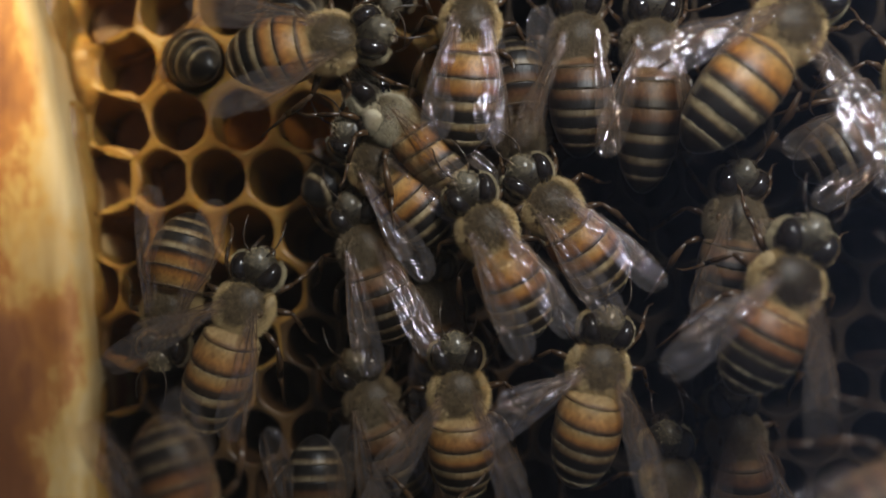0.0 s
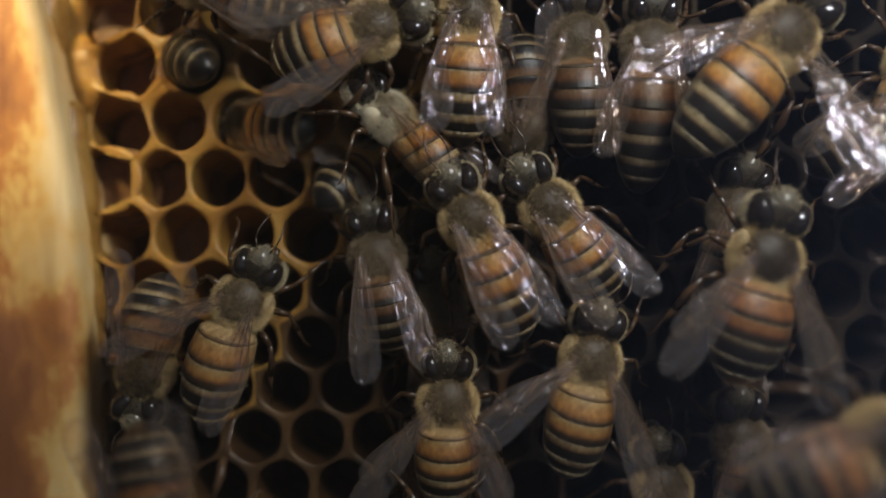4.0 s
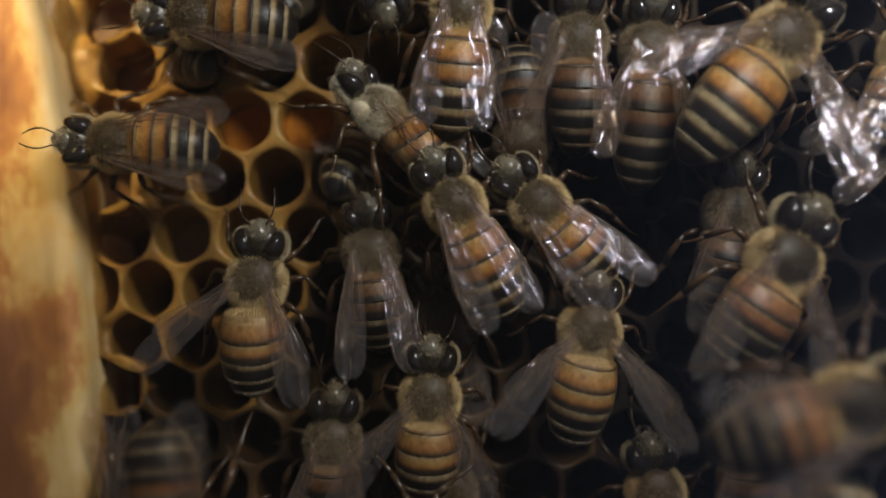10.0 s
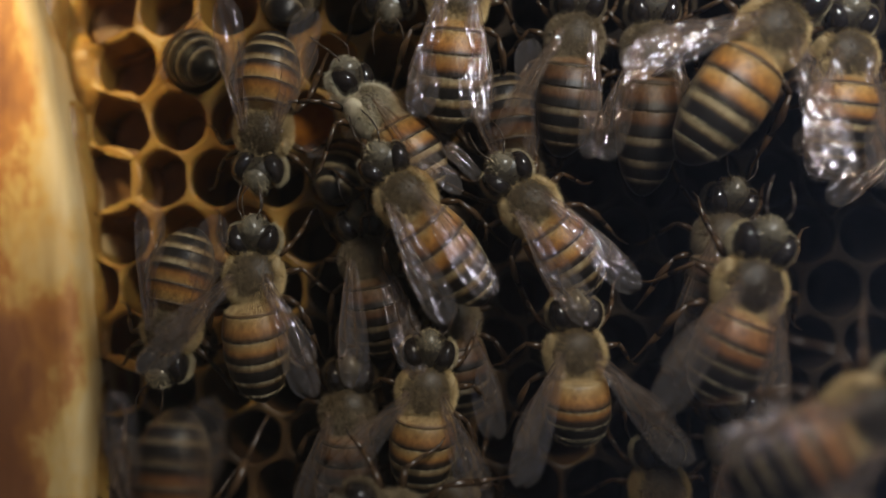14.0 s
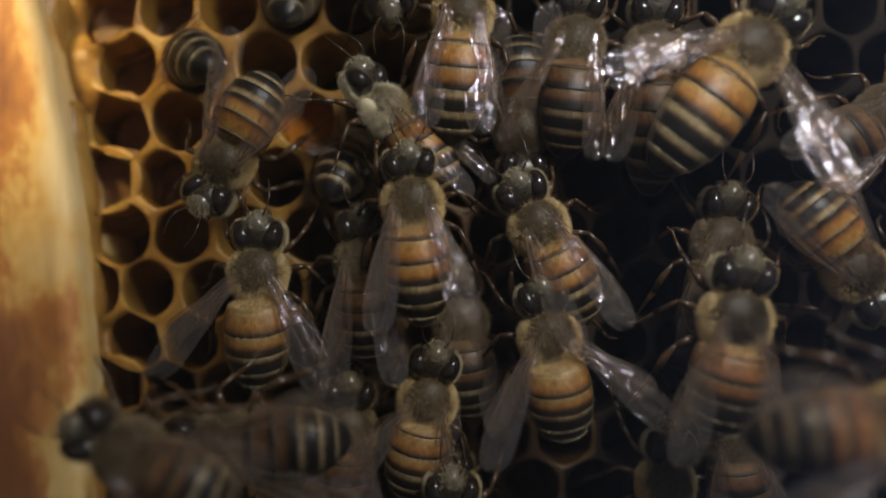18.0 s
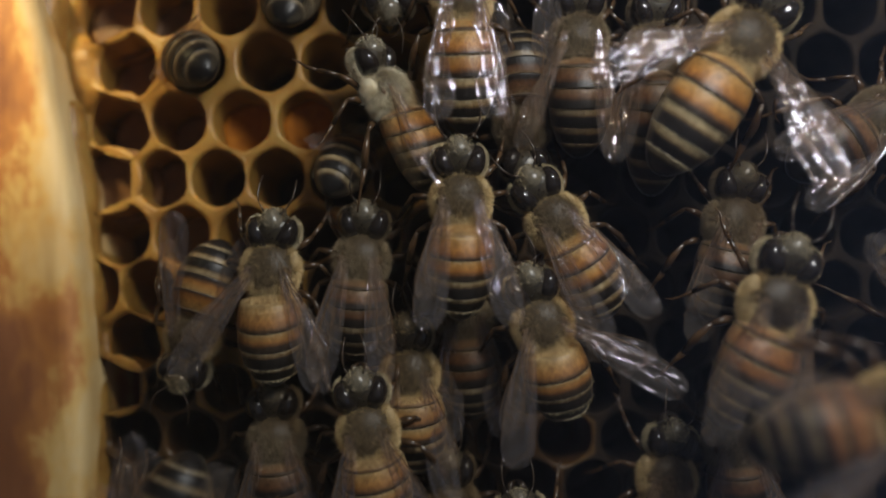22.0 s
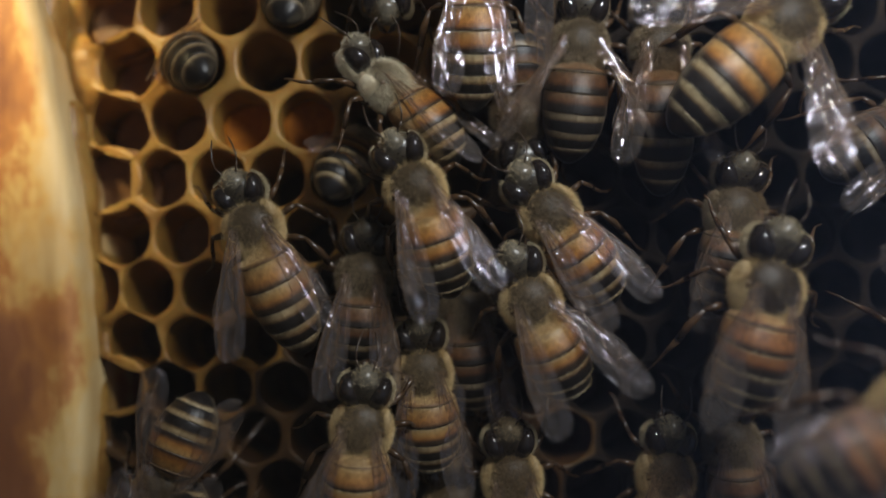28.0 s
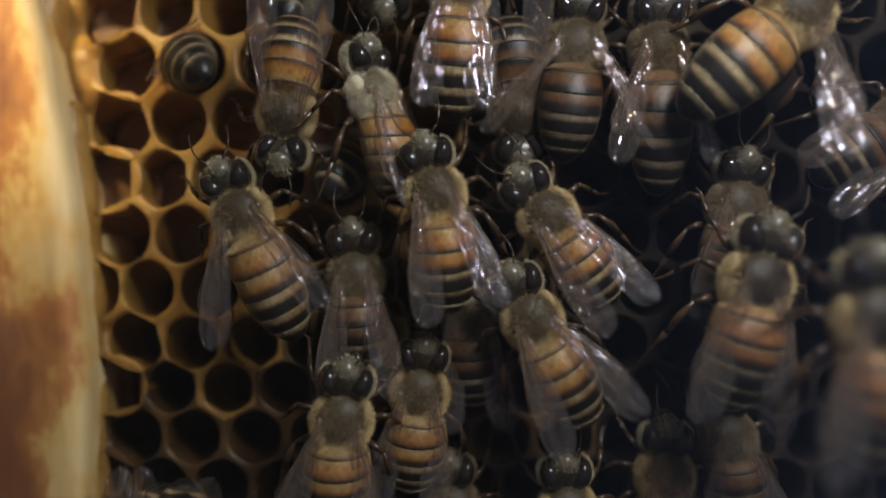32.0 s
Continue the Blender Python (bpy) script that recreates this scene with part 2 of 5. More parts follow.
AMBER = [  # golden, dark, tawny, russet: the first, the second and third, and the tail plates
    (tergite_material("furry_first_plate", [(0.0, (0.34, 0.23, 0.10)), (0.35, (0.41, 0.235, 0.080)), (0.72, (0.38, 0.185, 0.050)), (0.86, (0.085, 0.046, 0.022)), (1.0, (0.16, 0.10, 0.05))], (0.34, 0.25, 0.14), 0.55),
     tergite_material("amber_plate", [(0.0, (0.34, 0.23, 0.105)), (0.22, (0.45, 0.255, 0.080)), (0.60, (0.42, 0.190, 0.045)), (0.80, (0.22, 0.094, 0.028)), (0.89, (0.062, 0.034, 0.019)), (0.97, (0.058, 0.034, 0.020)), (1.0, (0.12, 0.082, 0.045))], (0.33, 0.24, 0.135), 0.42),
     tergite_material("banded_tail_plate", [(0.0, (0.35, 0.28, 0.165)), (0.30, (0.37, 0.285, 0.155)), (0.42, (0.17, 0.115, 0.055)), (0.53, (0.022, 0.018, 0.016)), (0.95, (0.018, 0.016, 0.015)), (1.0, (0.075, 0.060, 0.040))], (0.36, 0.30, 0.20), 0.38),
     tergite_material("golden_bee_tail_tip", [(0.0, (0.38, 0.31, 0.19)), (0.26, (0.36, 0.29, 0.17)), (0.38, (0.10, 0.07, 0.04)), (0.48, (0.020, 0.018, 0.018)), (1.0, (0.016, 0.015, 0.015))], (0.16, 0.13, 0.09), 0.32),
     tergite_material("half_banded_plate", [(0.0, (0.36, 0.25, 0.12)), (0.24, (0.43, 0.24, 0.078)), (0.54, (0.38, 0.17, 0.042)), (0.68, (0.17, 0.075, 0.025)), (0.80, (0.034, 0.022, 0.015)), (0.95, (0.030, 0.021, 0.015)), (1.0, (0.10, 0.075, 0.045))], (0.34, 0.26, 0.15), 0.40)),
    # the dark set: brown bees, the cluster's shade mixed into the colour
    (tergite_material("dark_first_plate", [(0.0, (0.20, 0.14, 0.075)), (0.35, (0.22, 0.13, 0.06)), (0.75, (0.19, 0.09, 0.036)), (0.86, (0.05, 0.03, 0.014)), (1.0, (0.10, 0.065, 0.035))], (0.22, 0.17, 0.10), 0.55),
     tergite_material("shaded_brown_plate", [(0.0, (0.15, 0.10, 0.058)), (0.18, (0.15, 0.085, 0.042)), (0.52, (0.125, 0.058, 0.026)), (0.65, (0.065, 0.034, 0.017)), (0.76, (0.018, 0.014, 0.012)), (0.95, (0.024, 0.018, 0.014)), (1.0, (0.09, 0.067, 0.042))], (0.17, 0.13, 0.08), 0.42),
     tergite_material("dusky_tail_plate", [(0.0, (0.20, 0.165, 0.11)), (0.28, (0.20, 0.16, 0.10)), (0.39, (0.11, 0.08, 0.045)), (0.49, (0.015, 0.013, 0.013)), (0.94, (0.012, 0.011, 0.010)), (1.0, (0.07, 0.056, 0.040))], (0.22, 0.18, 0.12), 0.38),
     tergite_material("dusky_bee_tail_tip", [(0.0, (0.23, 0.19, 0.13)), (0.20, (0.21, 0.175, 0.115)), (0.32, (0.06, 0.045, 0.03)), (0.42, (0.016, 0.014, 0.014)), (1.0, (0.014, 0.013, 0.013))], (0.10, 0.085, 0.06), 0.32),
     tergite_material("shaded_umber_plate", [(0.0, (0.15, 0.10, 0.058)), (0.20, (0.14, 0.080, 0.040)), (0.44, (0.11, 0.052, 0.024)), (0.56, (0.045, 0.024, 0.013)), (0.66, (0.016, 0.013, 0.011)), (0.95, (0.016, 0.013, 0.011)), (1.0, (0.08, 0.06, 0.038))], (0.17, 0.13, 0.08), 0.42)),
    (tergite_material("tawny_first_plate", [(0.0, (0.33, 0.24, 0.12)), (0.35, (0.36, 0.25, 0.115)), (0.80, (0.32, 0.19, 0.075)), (0.92, (0.15, 0.085, 0.04)), (1.0, (0.22, 0.14, 0.065))], (0.35, 0.27, 0.15), 0.55),
     tergite_material("tawny_plate", [(0.0, (0.35, 0.25, 0.12)), (0.24, (0.39, 0.235, 0.088)), (0.58, (0.36, 0.175, 0.052)), (0.76, (0.22, 0.105, 0.036)), (0.88, (0.075, 0.044, 0.024)), (0.96, (0.075, 0.046, 0.026)), (1.0, (0.19, 0.13, 0.07))], (0.36, 0.27, 0.15), 0.42),
     tergite_material("tawny_tail_plate", [(0.0, (0.37, 0.29, 0.17)), (0.32, (0.38, 0.28, 0.15)), (0.44, (0.19, 0.12, 0.055)), (0.54, (0.022, 0.018, 0.016)), (0.93, (0.020, 0.017, 0.015)), (1.0, (0.14, 0.11, 0.065))], (0.37, 0.30, 0.18), 0.38),
     tergite_material("tawny_bee_tail_tip", [(0.0, (0.38, 0.31, 0.19)), (0.36, (0.34, 0.27, 0.155)), (0.48, (0.10, 0.07, 0.04)), (0.60, (0.026, 0.022, 0.020)), (1.0, (0.02, 0.018, 0.017))], (0.26, 0.20, 0.12), 0.34),
     tergite_material("tawny_half_banded_plate", [(0.0, (0.36, 0.26, 0.13)), (0.30, (0.39, 0.24, 0.090)), (0.54, (0.34, 0.165, 0.048)), (0.66, (0.16, 0.074, 0.026)), (0.76, (0.040, 0.026, 0.017)), (0.95, (0.036, 0.025, 0.017)), (1.0, (0.14, 0.10, 0.055))], (0.36, 0.27, 0.15), 0.40)),
    (tergite_material("russet_first_plate", [(0.0, (0.25, 0.155, 0.080)), (0.35, (0.29, 0.150, 0.064)), (0.75, (0.27, 0.118, 0.042)), (0.88, (0.075, 0.038, 0.019)), (1.0, (0.14, 0.085, 0.045))], (0.24, 0.165, 0.09), 0.55),
     tergite_material("russet_plate", [(0.0, (0.22, 0.130, 0.065)), (0.20, (0.27, 0.132, 0.054)), (0.64, (0.24, 0.102, 0.038)), (0.79, (0.11, 0.050, 0.021)), (0.89, (0.034, 0.022, 0.015)), (0.96, (0.036, 0.023, 0.016)), (1.0, (0.095, 0.065, 0.038))], (0.22, 0.15, 0.08), 0.42),
     tergite_material("sooty_tail_plate", [(0.0, (0.17, 0.130, 0.080)), (0.22, (0.16, 0.118, 0.070)), (0.34, (0.080, 0.057, 0.034)), (0.47, (0.024, 0.019, 0.017)), (0.95, (0.022, 0.018, 0.016)), (1.0, (0.08, 0.06, 0.04))], (0.20, 0.16, 0.10), 0.40),
     tergite_material("russet_bee_tail_tip", [(0.0, (0.20, 0.155, 0.10)), (0.20, (0.18, 0.14, 0.085)), (0.34, (0.06, 0.045, 0.03)), (0.46, (0.020, 0.017, 0.016)), (1.0, (0.018, 0.016, 0.015))], (0.12, 0.10, 0.065), 0.34),
     tergite_material("russet_half_banded_plate", [(0.0, (0.21, 0.128, 0.065)), (0.24, (0.24, 0.115, 0.047)), (0.50, (0.19, 0.080, 0.030)), (0.62, (0.085, 0.040, 0.019)), (0.74, (0.026, 0.019, 0.014)), (0.95, (0.026, 0.019, 0.015)), (1.0, (0.09, 0.065, 0.04))], (0.21, 0.15, 0.085), 0.40)),
]
CHITIN = plain("dark_brown_chitin", (0.020, 0.013, 0.009), (0.060, 0.036, 0.020), 1500, 0.32, 0.03)
THORAX_SKIN = plain("dusty_thorax", (0.036, 0.025, 0.013), (0.085, 0.060, 0.032), 4200, 0.40, 0.10)
PAD = plain("matted_pale_fur", (0.30, 0.21, 0.10), (0.50, 0.38, 0.21), 5200, 0.9, 0.5)
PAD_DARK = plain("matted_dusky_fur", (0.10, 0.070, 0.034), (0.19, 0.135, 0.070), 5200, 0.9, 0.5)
LEG_SKIN = plain("leg_chitin", (0.018, 0.011, 0.007), (0.085, 0.045, 0.020), 1200, 0.25, 0.03)
EYE = plain("black_compound_eye", (0.007, 0.006, 0.006), (0.022, 0.016, 0.013), 6000, 0.12, 0.005, None, 1.0)
HEAD_SKIN = plain("grey_brown_head", (0.016, 0.013, 0.009), (0.055, 0.043, 0.027), 2200, 0.30, 0.05)
FACE = plain("grey_brown_face", (0.070, 0.060, 0.044), (0.175, 0.152, 0.112), 1500, 0.26, 0.04)
HAIR = plain("golden_hair", (0.44, 0.30, 0.125), (0.66, 0.49, 0.24), 700, 0.6, 0)
HAIR_DISC = plain("brown_disc_hair", (0.115, 0.076, 0.036), (0.25, 0.17, 0.082), 900, 0.7, 0)
HAIR_GREY = plain("greyish_hair", (0.42, 0.34, 0.20), (0.62, 0.52, 0.33), 700, 0.6, 0)
HAIR_PALE = plain("cream_hair", (0.56, 0.48, 0.32), (0.78, 0.70, 0.52), 700, 0.6, 0)
HAIR_DARK = plain("shaded_dusky_hair", (0.15, 0.105, 0.055), (0.28, 0.205, 0.115), 700, 0.6, 0)
WING = wing_material("clear_wing_film")
VEIN = plain("wing_vein", (0.060, 0.036, 0.020), (0.17, 0.105, 0.060), 900, 0.22, 0)
# Near-black wax for the unlit right side, its darkness painted in, its gloss dulled.
DEEP_SHADE_WAX = wax_material("deep_shade_toned_wax", (0.008, 0.006, 0.004), (0.018, 0.012, 0.008), (0.034, 0.023, 0.014), 0.0)
DEEP_SHADE_WAX.node_tree.nodes["Principled BSDF"].inputs["Roughness"].default_value = 0.8
DEEP_SHADE_WAX.node_tree.nodes["Principled BSDF"].inputs["Specular IOR Level"].default_value = 0.1


# ---------------------------------------------------------------- mesh helpers
def part(name, mesh, mat, parent, label=""):
    """One mesh object under a thing or a part."""
    ob = new(name, mesh)
    for m in (mat if isinstance(mat, (list, tuple)) else [mat]):
        if len(mesh.materials) < (len(mat) if isinstance(mat, (list, tuple)) else 1):
            mesh.materials.append(m)
    ob.parent = parent
    return tagged(ob, label)


def mesh_of(name, verts, faces, smooth=True, index=None, along=None, flank=None):
    me = bpy.data.meshes.new(name)
    me.from_pydata([tuple(c * MM for c in v) for v in verts], [], faces)
    if smooth:
        me.polygons.foreach_set("use_smooth", [True] * len(me.polygons))
    if index is not None:
        me.polygons.foreach_set("material_index", index)
    if along is not None:
        me.attributes.new("along", "FLOAT", "POINT").data.foreach_set("value", along)
    if flank is not None:
        me.attributes.new("flank", "FLOAT", "POINT").data.foreach_set("value", flank)
    me.update()
    return me


def loft(rings, cap_start=True, cap_end=True):
    """Faces through rings of equally many points."""
    n = len(rings[0])
    verts = [p for r in rings for p in r]
    faces = []
    for i in range(len(rings) - 1):
        for j in range(n):
            a, b = i * n + j, i * n + (j + 1) % n
            faces.append((a, b, b + n, a + n))
    if cap_start:
        faces.append(tuple(range(n))[::-1])
    if cap_end:
        faces.append(tuple(range((len(rings) - 1) * n, len(rings) * n)))
    return verts, faces


def tube(points, radii, sides=8, flat=1.0):
    """A tapered tube along points."""
    pts = [Vector(p) for p in points]
    rings = []
    side = Vector((0, 0, 1))
    for i, p in enumerate(pts):
        d = (pts[min(i + 1, len(pts) - 1)] - pts[max(i - 1, 0)]).normalized()
        u = d.cross(side)
        u = u.normalized() if u.length > 1e-4 else Vector((1, 0, 0))
        v = d.cross(u).normalized()
        rings.append([tuple(p + radii[i] * (math.cos(a) * u * flat + math.sin(a) * v)) for a in (2 * math.pi * k / sides for k in range(sides))])
    return loft(rings)


def ball(centre, radii, rings=10, sides=16, shape=None):
    """A rounded body, its poles along y; shape(x, y, z) may move the points of the unit ball."""
    out = []
    for i in range(rings + 1):
        a = math.pi * (0.02 + 0.96 * i / rings)
        ring = []
        for j in range(sides):
            b = 2 * math.pi * j / sides
            p = (math.sin(a) * math.cos(b), math.cos(a), math.sin(a) * math.sin(b))
            if shape:
                p = shape(*p)
            ring.append(tuple(c + r * q for c, r, q in zip(centre, radii, p)))
        out.append(ring[::-1])
    return loft(out)


def joined(*pieces):
    verts, faces = [], []
    for v, f in pieces:
        o = len(verts)
        verts += v
        faces += [tuple(i + o for i in q) for q in f]
    return verts, faces


def hair_mesh(name, count, surface, length, width=0.035, seed=1):
    """Fine tapering hairs. surface(rng) gives a root and a direction."""
    rng = random.Random(seed)
    verts, faces = [], []
    for _ in range(count):
        p, d = surface(rng)
        p, d = Vector(p), Vector(d).normalized()
        d = (d + Vector((rng.gauss(0, 0.28), rng.gauss(0, 0.28), rng.gauss(0, 0.28)))).normalized()
        side = d.cross(Vector((rng.gauss(0, 1), rng.gauss(0, 1), rng.gauss(0, 1)))).normalized() * width
        l = length * rng.uniform(0.6, 1.25)
        bend = Vector((rng.gauss(0, 0.12), rng.gauss(0, 0.12) - 0.12, rng.gauss(0, 0.12))) * l
        o = len(verts)
        verts += [tuple(p - side), tuple(p + side), tuple(p + d * l * 0.55 + side * 0.7), tuple(p + d * l * 0.55 - side * 0.7), tuple(p + d * l + bend)]
        faces += [(o, o + 1, o + 2, o + 3), (o + 3, o + 2, o + 4)]
    return mesh_of(name, verts, faces)


# ---------------------------------------------------------------- the honey bee, in millimetres: y forward, z up, the thorax at the origin
ABDOMEN = 8.0
PLATES = (0.0, 0.16, 0.36, 0.55, 0.72, 0.86, 1.0)


def abdomen_ring(u, swell, n=28):
    """A cross-section of the abdomen at u (0 at the waist, 1 at the tip)."""
    w = 2.30 * max(0.0, 1 - abs((u - 0.42) / (0.585 if u > 0.42 else 0.58)) ** (2.5 if u > 0.42 else 2.0)) ** (0.54 if u > 0.42 else 0.52)
    w *= 0.30 + 0.70 * min(1.0, u / 0.15) ** 0.6
    w = max(w, 0.06) * swell
    h = w * 0.86
    y = -1.00 - (ABDOMEN + 0.25) * u
    z = 0.05 + 0.55 * math.sin(math.pi * u * 0.8) - 0.75 * u * u
    bow = 0.62 * min(1.0, u / 0.25, (1.02 - u) / 0.2)
    return [(w * math.cos(a), y - bow * (max(0.0, math.sin(a)) - 0.6), z + h * math.sin(a) * (1.0 if math.sin(a) > 0 else 0.8)) for a in (2 * math.pi * k / n for k in range(n))]


def plate_mesh(k):
    a, b = PLATES[k], PLATES[k + 1]
    last = k == 5
    rings, along = [], []
    steps = 9
    for i in range(steps + 1):
        s = i / steps
        u = a + (b - a) * s * (1.0 if last else 1.10)
        rings.append(abdomen_ring(min(u, 1.0), 1.0 + (0 if last else 0.030 * s) - (0.02 if s < 0.05 else 0)))
        along += [s] * 28
    if not last:
        rings.append(abdomen_ring(min(a + (b - a) * 1.08, 1), 0.97))
        along += [1.0] * 28
    verts, faces = loft(rings, True, True)
    flank = [abs(math.cos(2 * math.pi * (i % 28) / 28)) for i in range(len(verts))]
    index = [0] * len(faces)
    rng = random.Random(60 + k)
    lips = {}
    for _ in range(0 if last else 230):  # a short pale fringe along the rear lip
        s = 1.0 - 0.06 * rng.random()
        turn = int(120 * rng.uniform(-0.04, 0.54)) % 120
        key = round(s * 20)
        if key not in lips:
            lips[key] = abdomen_ring(min(a + (b - a) * 1.10 * key / 20, 1.0), 1.0 + 0.030 * key / 20, 120)
        out = 2 * math.pi * turn / 120
        p = Vector(lips[key][turn]) + Vector((math.cos(out), 0, math.sin(out))) * 0.03
        d = Vector((math.cos(out) * 0.35 + rng.gauss(0, 0.2), -1, math.sin(out) * 0.30 + rng.gauss(0, 0.12))).normalized() * rng.uniform(0.10, 0.26)
        side = Vector((-math.sin(out), 0, math.cos(out))) * 0.008
        o = len(verts)
        verts += [tuple(p - side), tuple(p + side), tuple(p + d)]
        faces.append((o, o + 1, o + 2))
        index.append(1)
        along += [1.0] * 3
        flank += [0.0] * 3
    return mesh_of("plate", verts, faces, index=index, along=along, flank=flank)


def wing_shape(length, width, seed, fore):
    """A corrugated wing film from its root at the origin back along -y; the leading edge on the +x side. Also its veins."""
    rng = random.Random(seed)
    nu, nv = 44, 40
    ph = [rng.uniform(0, 6.28) for _ in range(4)]

    def point(u, v):
        lead = 0.30 * math.sin(math.pi * u) + 0.18 * u
        wide = width * (0.16 + 0.84 * math.sin(math.pi * min(1.0, u ** 0.85 * 0.62 + 0.02) * 0.9) ** 1.1)
        tip = math.sqrt(max(0.0, 1 - max(0.0, (u - 0.80) / 0.20) ** 2.2))
        mid = lead - wide * 0.42
        x = mid + (lead - mid) * tip * (1 - v * 2) if v < 0.5 else mid - (wide * 0.58) * tip * (v * 2 - 1)
        z = 0.055 * math.sin(15 * v + ph[0] + 2.5 * u) * (1 - 0.3 * u) + 0.012 * math.sin(38 * u + 9 * math.sin(6 * v) + ph[3]) + 0.05 * math.sin(11 * u + 5 * v + ph[1]) * u + 0.02 * math.sin(23 * u - 7 * v + ph[2]) + 0.45 * u * u * (0.4 - v)
        return (x, -length * u, z)

    verts = [point(i / nu, j / nv) for i in range(nu + 1) for j in range(nv + 1)]
    faces = [(i * (nv + 1) + j, (i + 1) * (nv + 1) + j, (i + 1) * (nv + 1) + j + 1, i * (nv + 1) + j + 1) for i in range(nu) for j in range(nv)]
    lines = [[(u / 10, 0.0) for u in range(0, 10)], [(u / 10, 0.28 + 0.05 * math.sin(u)) for u in range(0, 9)]]
    if fore:
        lines += [[(u / 10, 0.5 + 0.02 * u) for u in range(1, 9)], [(u / 10, 0.72 + 0.03 * u) for u in range(1, 7)],
                  [(0.42, 0.30), (0.45, 0.5), (0.47, 0.66)], [(0.62, 0.04), (0.66, 0.3), (0.68, 0.62)], [(0.28, 0.33), (0.30, 0.54), (0.31, 0.78)], [(0.78, 0.03), (0.74, 0.3)]]
    else:
        lines += [[(u / 10, 0.62 + 0.03 * u) for u in range(1, 8)], [(0.45, 0.30), (0.47, 0.7)]]
    tubes = [tube([tuple(c + o for c, o in zip(point(u, v), (0, 0, 0.01))) for u, v in line], [0.032 - 0.016 * i / len(line) for i in range(len(line))], 5) for line in lines]
    return (verts, faces), joined(*tubes)


def mirrored(piece):
    v, f = piece
    return [(-x, y, z) for x, y, z in v], [q[::-1] for q in f]


LEGS = {
    "fore_leg": ([(0.9, 1.2, -1.2), (2.0, 2.0, -0.9), (2.6, 2.6, -1.1)], [(2.6, 2.6, -1.1), (3.0, 3.4, -1.9), (3.1, 3.7, -2.3)], [(3.1, 3.7, -2.3), (3.3, 4.3, -2.9), (3.5, 4.9, -3.2), (3.9, 5.2, -3.3)]),
    "middle_leg": ([(1.2, 0.1, -1.4), (2.6, 0.5, -0.7), (3.3, 0.6, -0.8)], [(3.3, 0.6, -0.8), (3.9, -0.1, -1.8), (4.1, -0.4, -2.3)], [(4.1, -0.4, -2.3), (4.5, -0.9, -2.9), (4.9, -1.2, -3.2), (5.4, -1.3, -3.3)]),
    "hind_leg": ([(1.1, -1.2, -1.4), (2.4, -1.6, -0.6), (3.1, -2.0, -0.5)], [(3.1, -2.0, -0.5), (3.6, -3.2, -1.1), (3.8, -4.2, -1.7)], [(3.8, -4.2, -1.7), (4.1, -5.1, -2.4), (4.3, -5.9, -3.0), (4.7, -6.7, -3.3)]),
}


def thorax_root(rng):
    """Hair roots on the thorax: thick on the sides, the collar and the rear, thin on the bare disc."""
    while True:
        d = Vector((rng.gauss(0, 1), rng.gauss(0, 1), rng.gauss(0, 1))).normalized()
        bare = (d.x / 0.88) ** 2 + ((d.y - 0.14) / 0.80) ** 2
        if d.y > 0.5 and abs(d.x) < 0.6 and rng.random() < 0.7:
            continue
        if d.z > -0.5 and not (d.z > 0 and rng.random() > 0.010 + 0.990 * min(1.0, max(0.0, (bare - 0.50) / 0.75)) ** 1.2):
            return (d.x * 1.90, d.y * 2.02, d.z * 1.64), (d.x * 1.2, d.y - (0.9 if d.y < 0 else 0.1), d.z * 0.9 + 0.10)


def disc_root(rng):
    """Roots of the short brown hair on the thorax's back."""
    a, r = rng.uniform(0, 6.283), 0.95 * math.sqrt(rng.random())
    d = Vector((r * math.cos(a), r * math.sin(a), 0))
    d.z = math.sqrt(max(0.05, 1 - d.length_squared))
    return (d.x * 1.94, d.y * 2.0, d.z * 1.66), (d.x, d.y - 0.7, d.z)


def head_root(rng):
    """Hair roots on the face and in a fringe behind the eyes."""
    if rng.random() < 0.10:
        d = Vector((rng.gauss(0, 0.7), abs(rng.gauss(0, 1)), rng.gauss(0, 1))).normalized()
        return (d.x * 0.98, 3.42 + d.y * 1.08, d.z * 1.06 + 0.10), (d.x, d.y + 0.2, d.z + 0.3)
    a, sx = rng.uniform(-1.85, 1.25), rng.choice((1, -1))
    return (sx * (0.96 + 0.86 * math.cos(a)), 2.74 + 1.10 * math.sin(a), rng.uniform(-0.80, 0.10)), (sx * math.cos(a), math.sin(a) - 0.1, 0.45)


def abdomen_root(rng):
    u, a = rng.uniform(0.01, 0.13), rng.uniform(0.0, math.pi)
    ring = abdomen_ring(u, 1.02, 60)
    p = ring[int(a / (2 * math.pi) * 60) % 60]
    return p, (math.cos(a) * 0.7, -0.9, math.sin(a) * 0.7)


